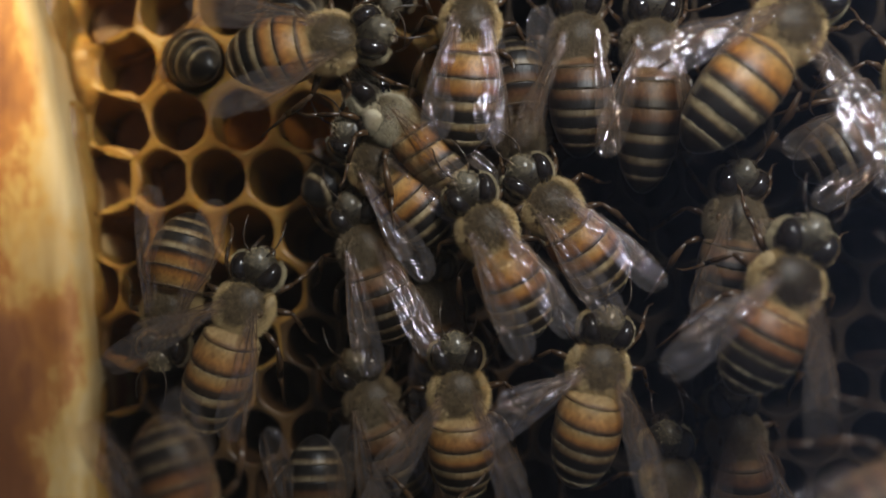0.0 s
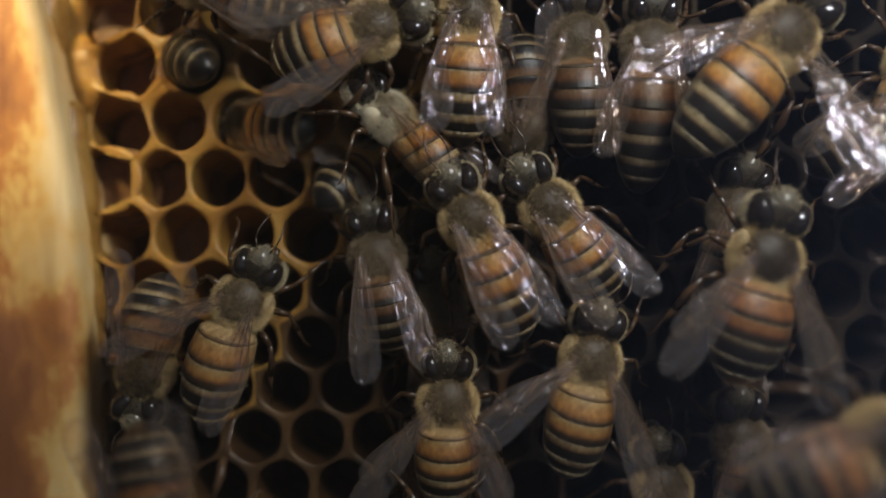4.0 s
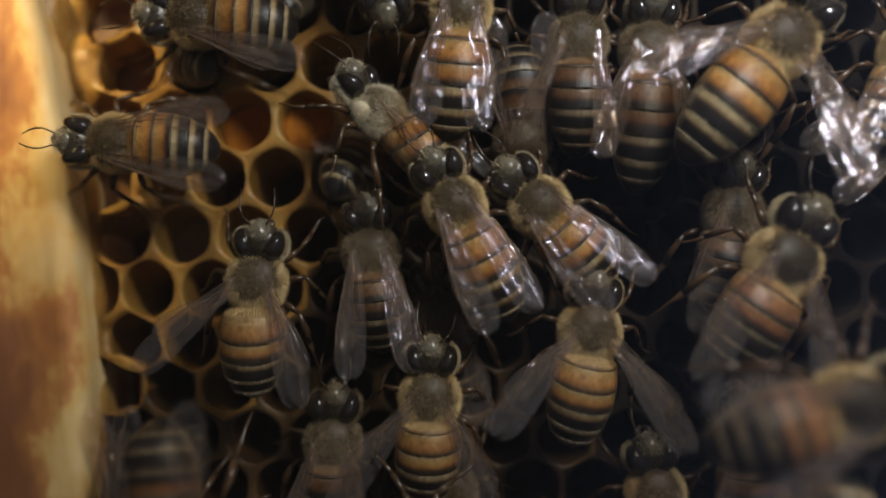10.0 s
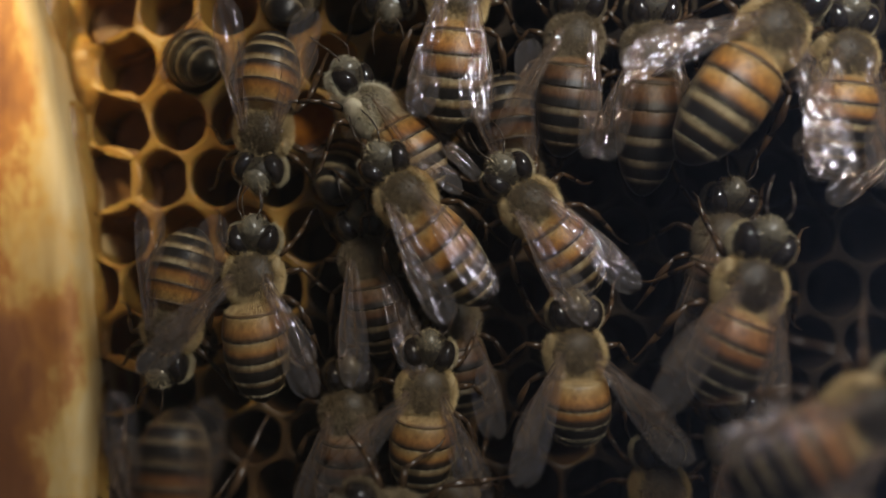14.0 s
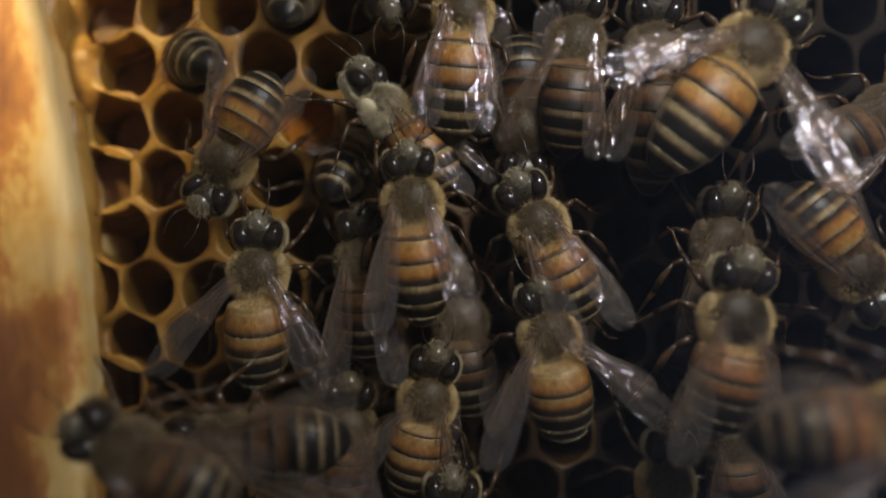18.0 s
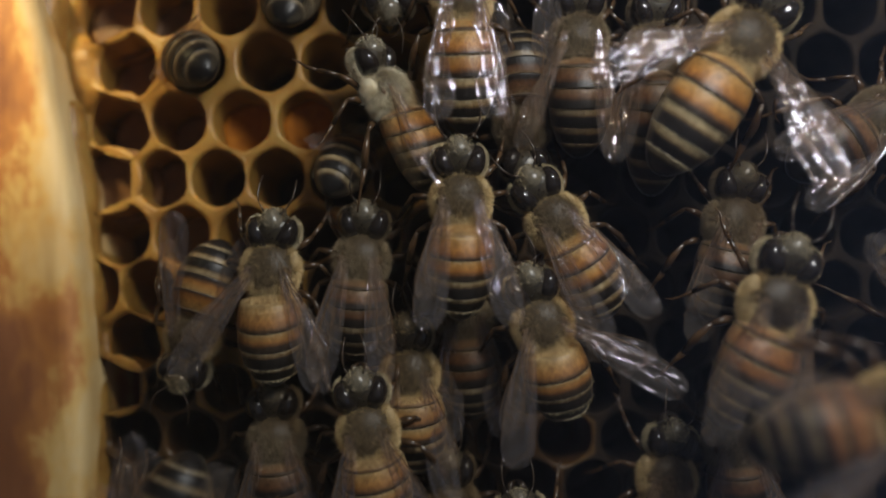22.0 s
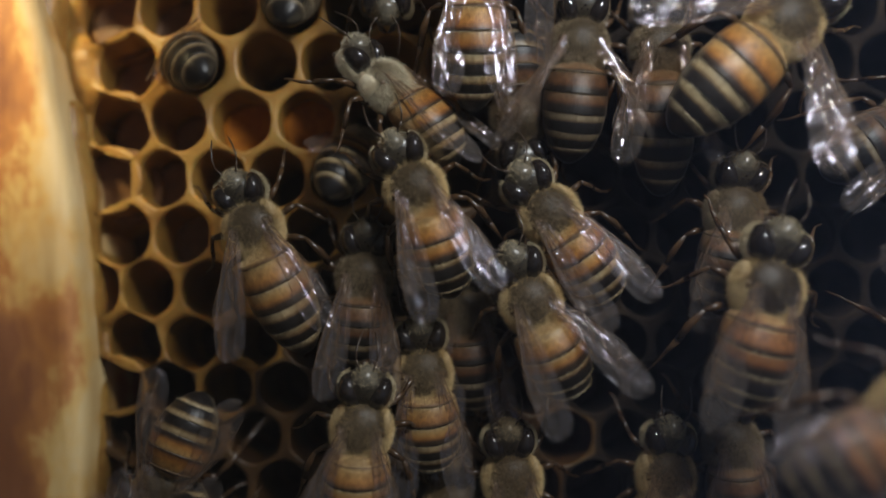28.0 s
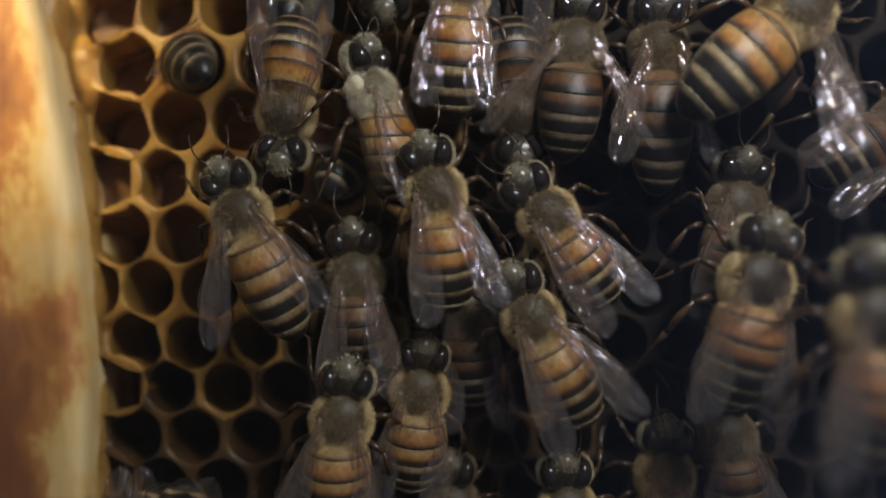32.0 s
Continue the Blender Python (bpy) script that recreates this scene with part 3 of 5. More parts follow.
def bee_template(tone):
    """One bee with all its parts; tone 0 is golden, 1 dark with the cluster's shade in its colours, 2 tawny, 3 russet
    with a black back.
    """
    bee = new("honey_bee")
    bee.empty_display_size = 0.002
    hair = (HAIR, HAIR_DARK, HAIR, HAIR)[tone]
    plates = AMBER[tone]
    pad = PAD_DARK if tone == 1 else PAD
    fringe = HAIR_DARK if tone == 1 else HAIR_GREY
    thorax = part("thorax", mesh_of("thorax", *ball((0, 0, 0), (1.96, 2.04, 1.68), 14, 22, lambda x, y, z: (x, y, z * (1.0 if z > 0 else 0.8)))), THORAX_SKIN, bee, "dusky brown thorax")
    part("fur", hair_mesh("thorax_fur", 14000, thorax_root, 0.46, 0.0095, 3 + tone), hair, thorax, "golden hair fringe")
    part("disc_fur", hair_mesh("disc_fur", 5200, disc_root, 0.22, 0.010, 13 + tone), (HAIR_DISC, HAIR_DARK, HAIR_DISC, CHITIN)[tone], thorax, "short brown hair on the back")
    part("scutellum", mesh_of("scutellum", *ball((0, -1.46, 0.72), (1.15, 0.46, 0.42))), pad, thorax)
    for sx in (1, -1):
        part("shoulder_pad", mesh_of("shoulder_pad", *ball((1.58 * sx, 0.60, 0.05), (0.46, 0.90, 0.80), 8, 14)), pad, thorax, "pale matted fur pad")
        part("wing_base", mesh_of("wing_base", *ball((1.48 * sx, 0.10, 1.02), (0.20, 0.30, 0.14), 6, 10)), VEIN, thorax)
    head = part("head", mesh_of("head", *ball((0, 2.95, -0.2), (1.74, 1.42, 1.30), 16, 24, lambda x, y, z: (x * (1 - 0.26 * max(0, y) ** 1.5), y, z))), HEAD_SKIN, bee, "dark rounded head with a grey-brown face")
    part("face", mesh_of("face", *ball((0, 3.62, 0.10), (1.00, 0.98, 1.06), 14, 20, lambda x, y, z: (x * (1 - 0.34 * max(0, y)), y, z * (1 - 0.12 * max(0, y))))), FACE, head, "grey-brown haired face")
    part("fur", hair_mesh("head_fur", 5200, head_root, 0.30, 0.012, 9), fringe, head)
    for sx in (1, -1):
        eye = part("compound_eye", mesh_of("compound_eye", *ball((0, 0, 0), (0.84, 1.22, 1.20), 16, 22, lambda x, y, z: (x * (1 - 0.10 * y), y, z))), EYE, head, "glossy black compound eye")
        eye.matrix_basis = pose(0.96 * sx * MM, 2.72 * MM, 0.10 * MM, -4, 10 * sx, -24 * sx)
        scape = [(0.36 * sx, 3.95, 0.25), (0.62 * sx, 4.45, 0.50), (0.95 * sx, 4.95, 0.50)]
        lash = [(0.95 * sx, 4.95, 0.50), (1.10 * sx, 5.5, 0.25), (1.10 * sx, 6.1, -0.15), (1.00 * sx, 6.7, -0.60)]
        part("antenna", mesh_of("antenna", *joined(tube(scape, (0.062, 0.056, 0.056)), tube(lash, (0.05, 0.068, 0.066, 0.045)))), CHITIN, head, "thin elbowed antenna")
        part("mandible", mesh_of("mandible", *tube([(0.55 * sx, 3.6, -1.2), (0.40 * sx, 4.05, -1.6), (0.08 * sx, 4.15, -1.9)], (0.26, 0.22, 0.10))), CHITIN, head)
    for x, y in ((0, 3.05), (0.22, 2.78), (-0.22, 2.78)):
        part("ocellus", mesh_of("ocellus", *ball((x, y - 0.12, 1.20), (0.07, 0.07, 0.05), 5, 8)), EYE, head)
    abdomen = part("abdomen", plate_mesh(0), [plates[0], hair], bee, "banded abdomen of overlapping plates")
    for k in range(1, 6):
        part("abdomen_plate", plate_mesh(k), [plates[(0, 1, 4, 2, 2, 3)[k]], fringe], abdomen)
    part("fur", hair_mesh("abdomen_fur", 2600, abdomen_root, 0.34, 0.009, 21), hair, abdomen)
    for sx in (1, -1):
        for name, size, seed in (("forewing", (9.2, 2.22), 4), ("hindwing", (6.4, 1.62), 8)):
            film, veins = wing_shape(*size, seed, name == "forewing")
            if sx < 0:
                film, veins = mirrored(film), mirrored(veins)
            wing = part(name, mesh_of(name, *film), WING, bee, "clear brownish wing with fine veins")
            part("vein_net", mesh_of("vein_net", *veins), VEIN, wing)
        for name, (femur, tibia, tarsus) in LEGS.items():
            side = (lambda q: q) if sx > 0 else mirrored
            wide = 1.5 if name == "hind_leg" else 1.0
            leg = part(name, mesh_of(name, *side(tube(femur, (0.22, 0.27, 0.17)))), LEG_SKIN, bee)
            part("tibia", mesh_of("tibia", *side(tube(tibia, (0.14, 0.19 * wide, 0.17 * wide)))), LEG_SKIN, leg)
            part("tarsus", mesh_of("tarsus", *side(tube(tarsus, (0.16 * wide, 0.12, 0.08, 0.05)))), LEG_SKIN, leg)
    return bee


def kind_of(ob):
    return ob.name.split(".")[0]


def wing_pose(name, sx, spread, roll=12, lift=6):
    """How a wing sits on the thorax when it is opened by so many degrees; roll: its slope to the side; lift: of its tip."""
    if name == "forewing":
        return pose(1.25 * sx * MM, 0.35 * MM, 1.45 * MM, -lift, sx * roll, sx * spread)
    return pose(1.15 * sx * MM, -0.45 * MM, 1.20 * MM, 2 - lift, sx * (roll - 2), sx * (spread * 1.25 + 4))


def crawl(x, front, z, heading, pitch=0.0, roll=0.0):
    """A bee's pose on the comb, in millimetres from the middle of the view; front: its height over the comb; heading 0 is straight up."""
    return Matrix.Translation((x * MM, -front * MM, Z0 + z * MM)) @ pose(0, 0, 0, 90) @ pose(0, 0, 0, 0, 0, heading) @ pose(0, 0, 0, pitch) @ pose(0, 0, 0, 0, roll)


# ---------------------------------------------------------------- comb, frame and hive
PITCH = 5.30
ROWS = (  # height of the row, its fifth cell, spacing to the left of it
    (20.77, -12.97, 5.40), (15.95, -14.99, 6.31), (10.99, -11.62, 5.54), (6.07, -14.17, 5.01), (1.25, -11.28, 5.54),
    (-3.42, -14.41, 5.55), (-8.05, -11.28, 5.11), (-11.86, -13.54, 4.87), (-16.10, -10.80, 5.30), (-20.29, -13.69, 5.30))


def cell_centre(row, j):
    if row < 0:
        z, x4, left = ROWS[0][0] + 4.7 * -row, ROWS[-row % 2][1], PITCH
    elif row > 9:
        z, x4, left = ROWS[9][0] - 4.6 * (row - 9), ROWS[8 + row % 2][1], PITCH
    else:
        z, x4, left = ROWS[row]
    x = x4 + (PITCH if j >= 4 else left) * (j - 4)
    if x < -31.3:  # drawn out beside the bar
        x -= 4.0
    return Vector((x, z))


def comb_bulge(x, z):
    """How far the comb's mouth lies behind the plane y = 0: it falls back towards the bar."""
    t = max(0.0, (-19.0 - x) / 12.0)
    return 2.2 * t * t + 0.35 * math.sin(x * 0.21 + 1.0) * math.sin(z * 0.17)


def cell_mesh(row, j, rng):
    """A wax cell: six-sided outside, rounded mouth, tapering tube and closed floor."""
    c = cell_centre(row, j)
    s = 0 if row % 2 == 0 else -1
    ring = [(row, j + 1), (row - 1, j + 1 + s), (row - 1, j + s), (row, j - 1), (row + 1, j + s), (row + 1, j + 1 + s)]
    near = [cell_centre(*q) for q in ring]
    corners = [(c + near[k] + near[(k + 1) % 6]) / 3 for k in range(6)]
    outer = []
    for k in range(6):
        for i in range(4):
            outer.append(corners[k].lerp(corners[(k + 1) % 6], i / 4))
    mean = sum((p - c).length for p in outer) / 24
    tilt = Vector((rng.uniform(-0.25, 0.25), rng.uniform(-1.5, -0.8)))

    def inner(p, shrink, round_):
        d = p - c
        return c + d.normalized() * (d.length * (1 - round_) + mean * round_) * shrink

    lift = rng.uniform(-0.10, 0.10)
    wall = 0.838 + rng.uniform(-0.015, 0.02)
    rows = []
    for depth, shrink, round_, exact in ((0.02, 1, 0, True), (0.0, 0.97, 0.25, False), (0.02 + lift * 0.5, wall + 0.05, 0.62, False), (0.22 + lift, wall, 0.85, False), (0.6, wall + 0.01, 0.75, False), (1.8, wall + 0.03, 0.60, False), (5.0, wall + 0.03, 0.45, False), (9.4, wall, 0.35, False), (10.4, 0.45, 0.6, False)):
        r = []
        for p in outer:
            q = p if exact else inner(p, shrink, round_)
            q = q + (Vector((0, 0)) if exact else tilt * max(0.0, depth) / 10)
            r.append((q.x, depth + comb_bulge(p.x, p.y) if depth < 9 else depth + 1.0, q.y))
        rows.append(r)
    verts, faces = loft(rows, False, True)
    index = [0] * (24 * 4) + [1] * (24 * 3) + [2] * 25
    return mesh_of("cell", [(x, y, z) for x, y, z in verts], [f[::-1] for f in faces], True, index), c, tilt, wall * mean


def build_comb():
    rng = random.Random(5)
    comb = tagged(new("honeycomb"), "amber wax honeycomb with open hexagonal cells, some holding pollen", "honeycomb")
    comb.location = (0, 0, Z0)
    filled = {(2, 3): (4.0, POLLEN), (2, 4): (3.2, POLLEN), (1, 2): (5.5, BROOD), (2, 1): (6.5, BROOD), (2, 2): (6.5, BROOD), (3, 1): (3.0, BROOD), (3, 2): (5.0, BROOD), (0, 2): (5.0, BROOD), (4, 2): (6.0, BROOD), (0, 1): (3.5, BROOD)}
    for row in range(-2, 13):
        for j in range(-2, 15):
            c = cell_centre(row, j)
            if c.x < -42 or c.x > 47:
                continue
            mesh, c, tilt, radius = cell_mesh(row, j, rng)
            # Right and low cells take the darker waxes, shade painted with a ragged border.
            dimming = 0.055 * (c.x + 10) - 0.035 * (c.y + 4) + 0.12 * max(0.0, -7.5 - c.y) + 0.9 * noise.noise((c.x * 0.09, c.y * 0.09, 4.0))
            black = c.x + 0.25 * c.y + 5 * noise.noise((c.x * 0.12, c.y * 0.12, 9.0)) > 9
            cell = part("cell", mesh, (DEEP_SHADE_WAX, DEEP_SHADE_WAX, CELL_FLOOR) if black else (SHADE_WAX, SHADE_WALL, CELL_FLOOR) if dimming > 0.12 else (WAX, CELL_WALL, BROWN_FLOOR if c.x < -15 else CELL_FLOOR), comb)
            if (row, j) in filled or c.x < -31.3:
                depth, mat = filled.get((row, j), (0.7, WAX))
                y = depth + comb_bulge(c.x, c.y)
                o = c + tilt * depth / 10
                pts = [[(o.x + radius * f * math.cos(a), y + dy + 0.10 * math.sin(3 * a + row), o.y + radius * f * math.sin(a)) for a in (2 * math.pi * k / 20 for k in range(20))] for f, dy in ((0.25, 0.28), (0.6, 0.18), (0.85, -0.05), (1.06, -0.30), (1.06, 1.0))]
                v, f = loft(pts, True, True)
                name, label = {POLLEN: ("pollen", "packed orange pollen"), BROOD: ("filling", "brown cell filling"), WAX: ("capping", "wax capping")}[mat]
                part(name, mesh_of(name, v, f), mat, cell, label)
    for k, (z0, z1, x, wide) in enumerate(((6.0, 28.0, -33.4, 1.6), (-5.5, 13.0, -32.0, 1.6), (-15.5, 0.0, -31.4, 1.4), (-29, -9, -30.9, 1.4))):
        rings = []
        for i in range(31):
            z = z0 + (z1 - z0) * i / 30
            fade = 0.25 + 0.75 * math.sin(math.pi * (0.04 + 0.92 * i / 30)) ** 0.5
            r = wide * fade * (1 + 0.30 * noise.noise((k * 5.0, z * 0.30, 1.0)))
            lean = -0.085 * max(0.0, min(20.0, z))
            rings.append([(x + lean + (r + 0.25 * noise.noise((z * 0.9, a * 2.0, k * 3.0))) * math.cos(a), 2.6 + 2.0 * fade * math.sin(a), z) for a in (2 * math.pi * q / 14 for q in range(14))])
        part("burr_wax", mesh_of("burr_wax", *loft(rings)), WAX, comb, "rough wax ridge against the bar")
    return comb


def beam(x0, x1, y0, y1, z0, z1, edge, seed, steps=40, lean=0.0):
    """A wooden bar along z with rounded, slightly worn edges."""
    rng = random.Random(seed)
    rings = []
    for i in range(steps + 1):
        z = z0 + (z1 - z0) * i / steps
        w = [0.25 * noise.noise((seed * 7.1, z * 0.12, k * 3.3)) for k in range(4)]
        ring = []
        for k, (cx, cy, a0) in enumerate(((x1 - edge, y0 + edge, -90), (x1 - edge, y1 - edge, 0), (x0 + edge, y1 - edge, 90), (x0 + edge, y0 + edge, 180))):
            for q in range(5):
                a = radians(a0 + 22.5 * q)
                ring.append((cx + (edge + w[k]) * math.cos(a) - (lean * (min(40.0, max(0.0, z + 17)) / 38) ** 2 if k < 2 else 0), cy + (edge + w[k]) * math.sin(a), z))
        rings.append(ring)
    return loft(rings)


def turned(piece, m):
    return [tuple(m @ Vector(v)) for v in piece[0]], piece[1]


def build_hive():
    hive = tagged(new("hive_frame"), "pine hive frame with orange propolis stains around the comb", "hive frame")
    hive.location = (0, 0, Z0)
    part("side_bar", mesh_of("side_bar", *beam(-58, -29.9, -1.7, 24, -112, 112, 1.8, 2, 120, 4.4)), WOOD, hive, "cream pine bar stained with orange propolis")
    part("side_bar", mesh_of("side_bar", *beam(62, 84, -4.2, 24, -112, 112, 1.6, 3)), WOOD, hive)
    across = Matrix.Rotation(radians(90), 3, "Y")
    part("top_bar", mesh_of("top_bar", *turned(beam(-132, -112, -4.2, 24, -56, 84, 1.6, 4), across)), WOOD, hive)
    part("bottom_bar", mesh_of("bottom_bar", *turned(beam(112, 132, -4.2, 24, -56, 84, 1.6, 5), across)), WOOD, hive)
    for name, size, at in (("wall_back", (240, 8, 290), (10, 32, 5)), ("wall_side", (8, 60, 290), (-106, 8, 5)), ("wall_side", (8, 60, 290), (128, 8, 5)), ("floor", (600, 400, 8), (10, -100, -144)), ("ceiling", (240, 50, 8), (10, 10, 152))):
        bm = bmesh.new()
        bmesh.ops.create_cube(bm, size=1, matrix=Matrix.Translation([c * MM for c in at]) @ Matrix.Diagonal([c * MM for c in size] + [1]))
        bmesh.ops.bevel(bm, geom=bm.edges, offset=0.001, segments=2, affect="EDGES")
        me = bpy.data.meshes.new(name)
        bm.to_mesh(me)
        bm.free()
        me.materials.append(BOARD)
        ob = tagged(new(name, me), "dark wooden hive board", kind="structure")
        ob.location = (0, 0, Z0)




def build_pane():
    """The hive's clear front pane: it lets the light in and mirrors a little of the room."""
    m, nt, b = material("clear_glass_pane")
    nt.nodes.remove(b)
    clear = node(nt, "ShaderNodeBsdfTransparent", Color=(0.96, 0.97, 0.97, 1))
    gloss = node(nt, "ShaderNodeBsdfGlossy", Roughness=0.03)
    mix, fr = nt.nodes.new("ShaderNodeMixShader"), node(nt, "ShaderNodeFresnel", IOR=1.45)
    nt.links.new(fr.outputs[0], mix.inputs[0])
    nt.links.new(clear.outputs[0], mix.inputs[1])
    nt.links.new(gloss.outputs[0], mix.inputs[2])
    nt.links.new(mix.outputs[0], nt.nodes["Material Output"].inputs["Surface"])
    bm = bmesh.new()
    bmesh.ops.create_cube(bm, size=1, matrix=Matrix.Translation((0.012, -0.0275, 0)) @ Matrix.Diagonal((0.16, 0.003, 0.26, 1)))
    me = bpy.data.meshes.new("glass_pane")
    bm.to_mesh(me)
    bm.free()
    me.materials.append(m)
    ob = tagged(new("window_1", me), "clear glass front pane of the hive", kind="structure")
    ob.location = (0, 0, Z0)
    ob.visible_shadow = False


build_comb()
build_hive()
build_pane()

# ---------------------------------------------------------------- the bees
TEMPLATES = (bee_template(0), bee_template(1), bee_template(2), bee_template(3))
USED = set()


def make_bee(label, tone, size, stretch, spread, head_turn=0.0):
    """A bee of that tone and size; stretch: how far the abdomen is drawn out; spread: degrees of wing opening."""
    source = TEMPLATES[tone]
    bee = source if tone not in USED else copy_thing(source, Matrix.Identity(4))
    USED.add(tone)
    bee.scale = (size, size, size)
    for ob in bee.children:
        kind = kind_of(ob)
        if kind == "abdomen":
            ob.scale = (1, stretch, 1)
        elif kind in ("forewing", "hindwing"):
            sx = 1 if ob.data.vertices[-1].co.x < 0 else -1
            ob["side"] = sx
            ob.matrix_basis = wing_pose(kind, sx, spread)
        elif kind == "head":
            ob.matrix_basis = pose(0, 2.6 * MM, 0, 15, 0, head_turn) @ pose(0, -2.6 * MM, 0)
    return tagged(bee, label, "bee", "bees on the comb")


def parts_of(bee, kind):
    return [ob for ob in bee.children if kind_of(ob) == kind]


def bend(bee, rows):
    """The abdomen's swing to the side, in degrees, about the waist."""
    root = Matrix.Translation((0, -1.7 * MM, 0))
    for ob in parts_of(bee, "abdomen"):
        walk(ob, [(t, root @ pose(0, 0, 0, 0, 0, a) @ root.inverted()) for t, a in rows])


def draw_in(bee, rows):
    """The abdomen's telescoping: how many millimetres its tail is drawn in."""
    for abdomen in parts_of(bee, "abdomen"):
        plates = sorted(parts_of(abdomen, "abdomen_plate"), key=lambda ob: -min(v.co.y for v in ob.data.vertices))
        for k, ob in enumerate(plates):
            walk(ob, [(t, pose(0, d * MM * (k + 1) / 5 / abdomen.scale[1], 0)) for t, d in rows])


def fan(bee, rows, roll=(12, 12), lift=(6, 6)):
    """The opening of the left and the right wings, in degrees; roll and lift: the slope and the raised tips of the left and the right pair."""
    for kind in ("forewing", "hindwing"):
        for ob in parts_of(bee, kind):
            right_pair = ob["side"] > 0
            walk(ob, [(t, wing_pose(kind, ob["side"], right if right_pair else left, roll[right_pair], lift[right_pair])) for t, left, right in rows])


def step(bee, start, end, pace=0.14):
    """The legs' swing while a bee walks from start to end."""
    for i, kind in enumerate(("fore_leg", "middle_leg", "hind_leg")):
        for k, ob in enumerate(parts_of(bee, kind)):
            rows = [(0, pose(0, 0, 0)), (start, pose(0, 0, 0))]
            n = max(2, int((end - start) / pace))
            for q in range(1, n):
                rows.append((start + (end - start) * q / n, pose(0, 0, 0, 0, 0, 9 if (q + i + k) % 2 else -9)))
            rows += [(end, pose(0, 0, 0)), (32, pose(0, 0, 0))]
            walk(ob, [r for j, r in enumerate(rows) if j == 0 or r[0] > rows[j - 1][0]])


def feel(bees):
    """The slow waving of the antennae."""
    for n, bee in enumerate(bees):
        for head in parts_of(bee, "head"):
            for k, ob in enumerate(parts_of(head, "antenna")):
                root = Matrix.Translation(((-0.36 if k else 0.36) * MM, 3.95 * MM, 0.25 * MM))
                rows = []
                for q in range(41):
                    t = q * 0.8
                    a, b = 16 * math.sin(1.9 * t + 2.1 * k + n), 9 * math.sin(2.7 * t + 1.3 * k + 2 * n)
                    rows.append((t, root @ pose(0, 0, 0, b, 0, a) @ root.inverted()))
                walk(ob, rows)


amber_left = make_bee("golden worker honey bee with half-open wings on the comb", 2, 1.08, 1.06, 30, 0)
dark_mid = make_bee("dark brown worker honey bee with folded wings among others", 1, 1.08, 0.80, 8, 0)
centre = make_bee("worker honey bee with grey-brown thorax and glossy folded wings", 0, 1.08, 0.99, 14, 0)
right_mate = make_bee("worker honey bee with an orange abdomen and folded wings", 0, 1.08, 0.84, 7, 0)
lower_right = make_bee("golden striped worker honey bee holding its wings open", 2, 1.08, 0.91, 32, 0)
bottom_mid = make_bee("tawny worker honey bee with wings held apart", 2, 1.08, 0.80, 27, 0)
bottom_climber = make_bee("fuzzy worker honey bee climbing up over the cluster", 2, 1.08, 0.85, 16, 0)
right_big = make_bee("large russet worker honey bee with black back on the cluster", 3, 1.16, 0.85, 26, 0)
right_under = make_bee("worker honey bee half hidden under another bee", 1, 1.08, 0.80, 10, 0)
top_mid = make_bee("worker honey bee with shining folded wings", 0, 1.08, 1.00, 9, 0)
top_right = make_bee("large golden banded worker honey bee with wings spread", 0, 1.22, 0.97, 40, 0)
# Tone 1 on covered bees also paints in the shade of those above.
top_right_under = make_bee("shade-darkened worker honey bee beneath a larger bee", 1, 1.08, 1.14, 14, 0)
top_gap = make_bee("brown, shade-darkened worker honey bee with raised shiny wings", 1, 1.08, 0.92, 24, 0)
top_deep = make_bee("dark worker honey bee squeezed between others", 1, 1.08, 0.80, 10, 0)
foamy_face = make_bee("grey-haired worker honey bee facing a cell edge", 0, 1.08, 0.82, 6, 0)
crosser_top = make_bee("worker honey bee crossing the top of the comb", 0, 1.08, 0.80, 18, 0)
cell_visitor = make_bee("striped worker honey bee walking across open cells", 0, 1.08, 0.80, 12, 0)
traveller = make_bee("worker honey bee roaming over the open cells", 0, 1.08, 0.80, 16, 0)
left_low = make_bee("banded worker honey bee heading down the comb", 0, 1.08, 0.80, 12, 0)
near_blur = make_bee("russet brown worker honey bee walking close to the front pane", 3, 1.00, 0.90, 18, 0)
near_passer = make_bee("olive brown worker honey bee hurrying across the front pane", 2, 1.00, 0.88, 16, 0)
tail_up = make_bee("worker honey bee with bright orange and black bands", 0, 1.08, 0.80, 10, 0)
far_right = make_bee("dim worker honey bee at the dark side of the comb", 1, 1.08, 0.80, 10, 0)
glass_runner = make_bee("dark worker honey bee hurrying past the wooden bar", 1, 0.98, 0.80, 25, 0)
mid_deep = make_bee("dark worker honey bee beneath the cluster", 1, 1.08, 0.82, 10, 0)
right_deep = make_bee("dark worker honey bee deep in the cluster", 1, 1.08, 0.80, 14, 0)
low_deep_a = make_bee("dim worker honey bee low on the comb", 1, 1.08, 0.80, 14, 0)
low_deep_b = make_bee("dim worker honey bee low in the cluster", 2, 1.08, 0.82, 12, 0)
low_mid = make_bee("worker honey bee coming up from below", 0, 1.08, 0.80, 14, 0)
left_bottom = make_bee("blurred grey worker honey bee low by the bar", 3, 1.08, 0.80, 14, 0)
top_left_deep = make_bee("dark worker honey bee reaching down between others", 1, 1.08, 0.80, 16, 0)
in_cell_mid = make_bee("banded worker honey bee with its head down a cell", 0, 1.08, 1.00, 10, 0)
in_cell_left = make_bee("dusky worker honey bee with its head down a cell", 1, 1.08, 1.00, 10, 0)
in_cell_top = make_bee("grey worker honey bee with its head down a cell", 1, 1.08, 1.00, 10, 0)
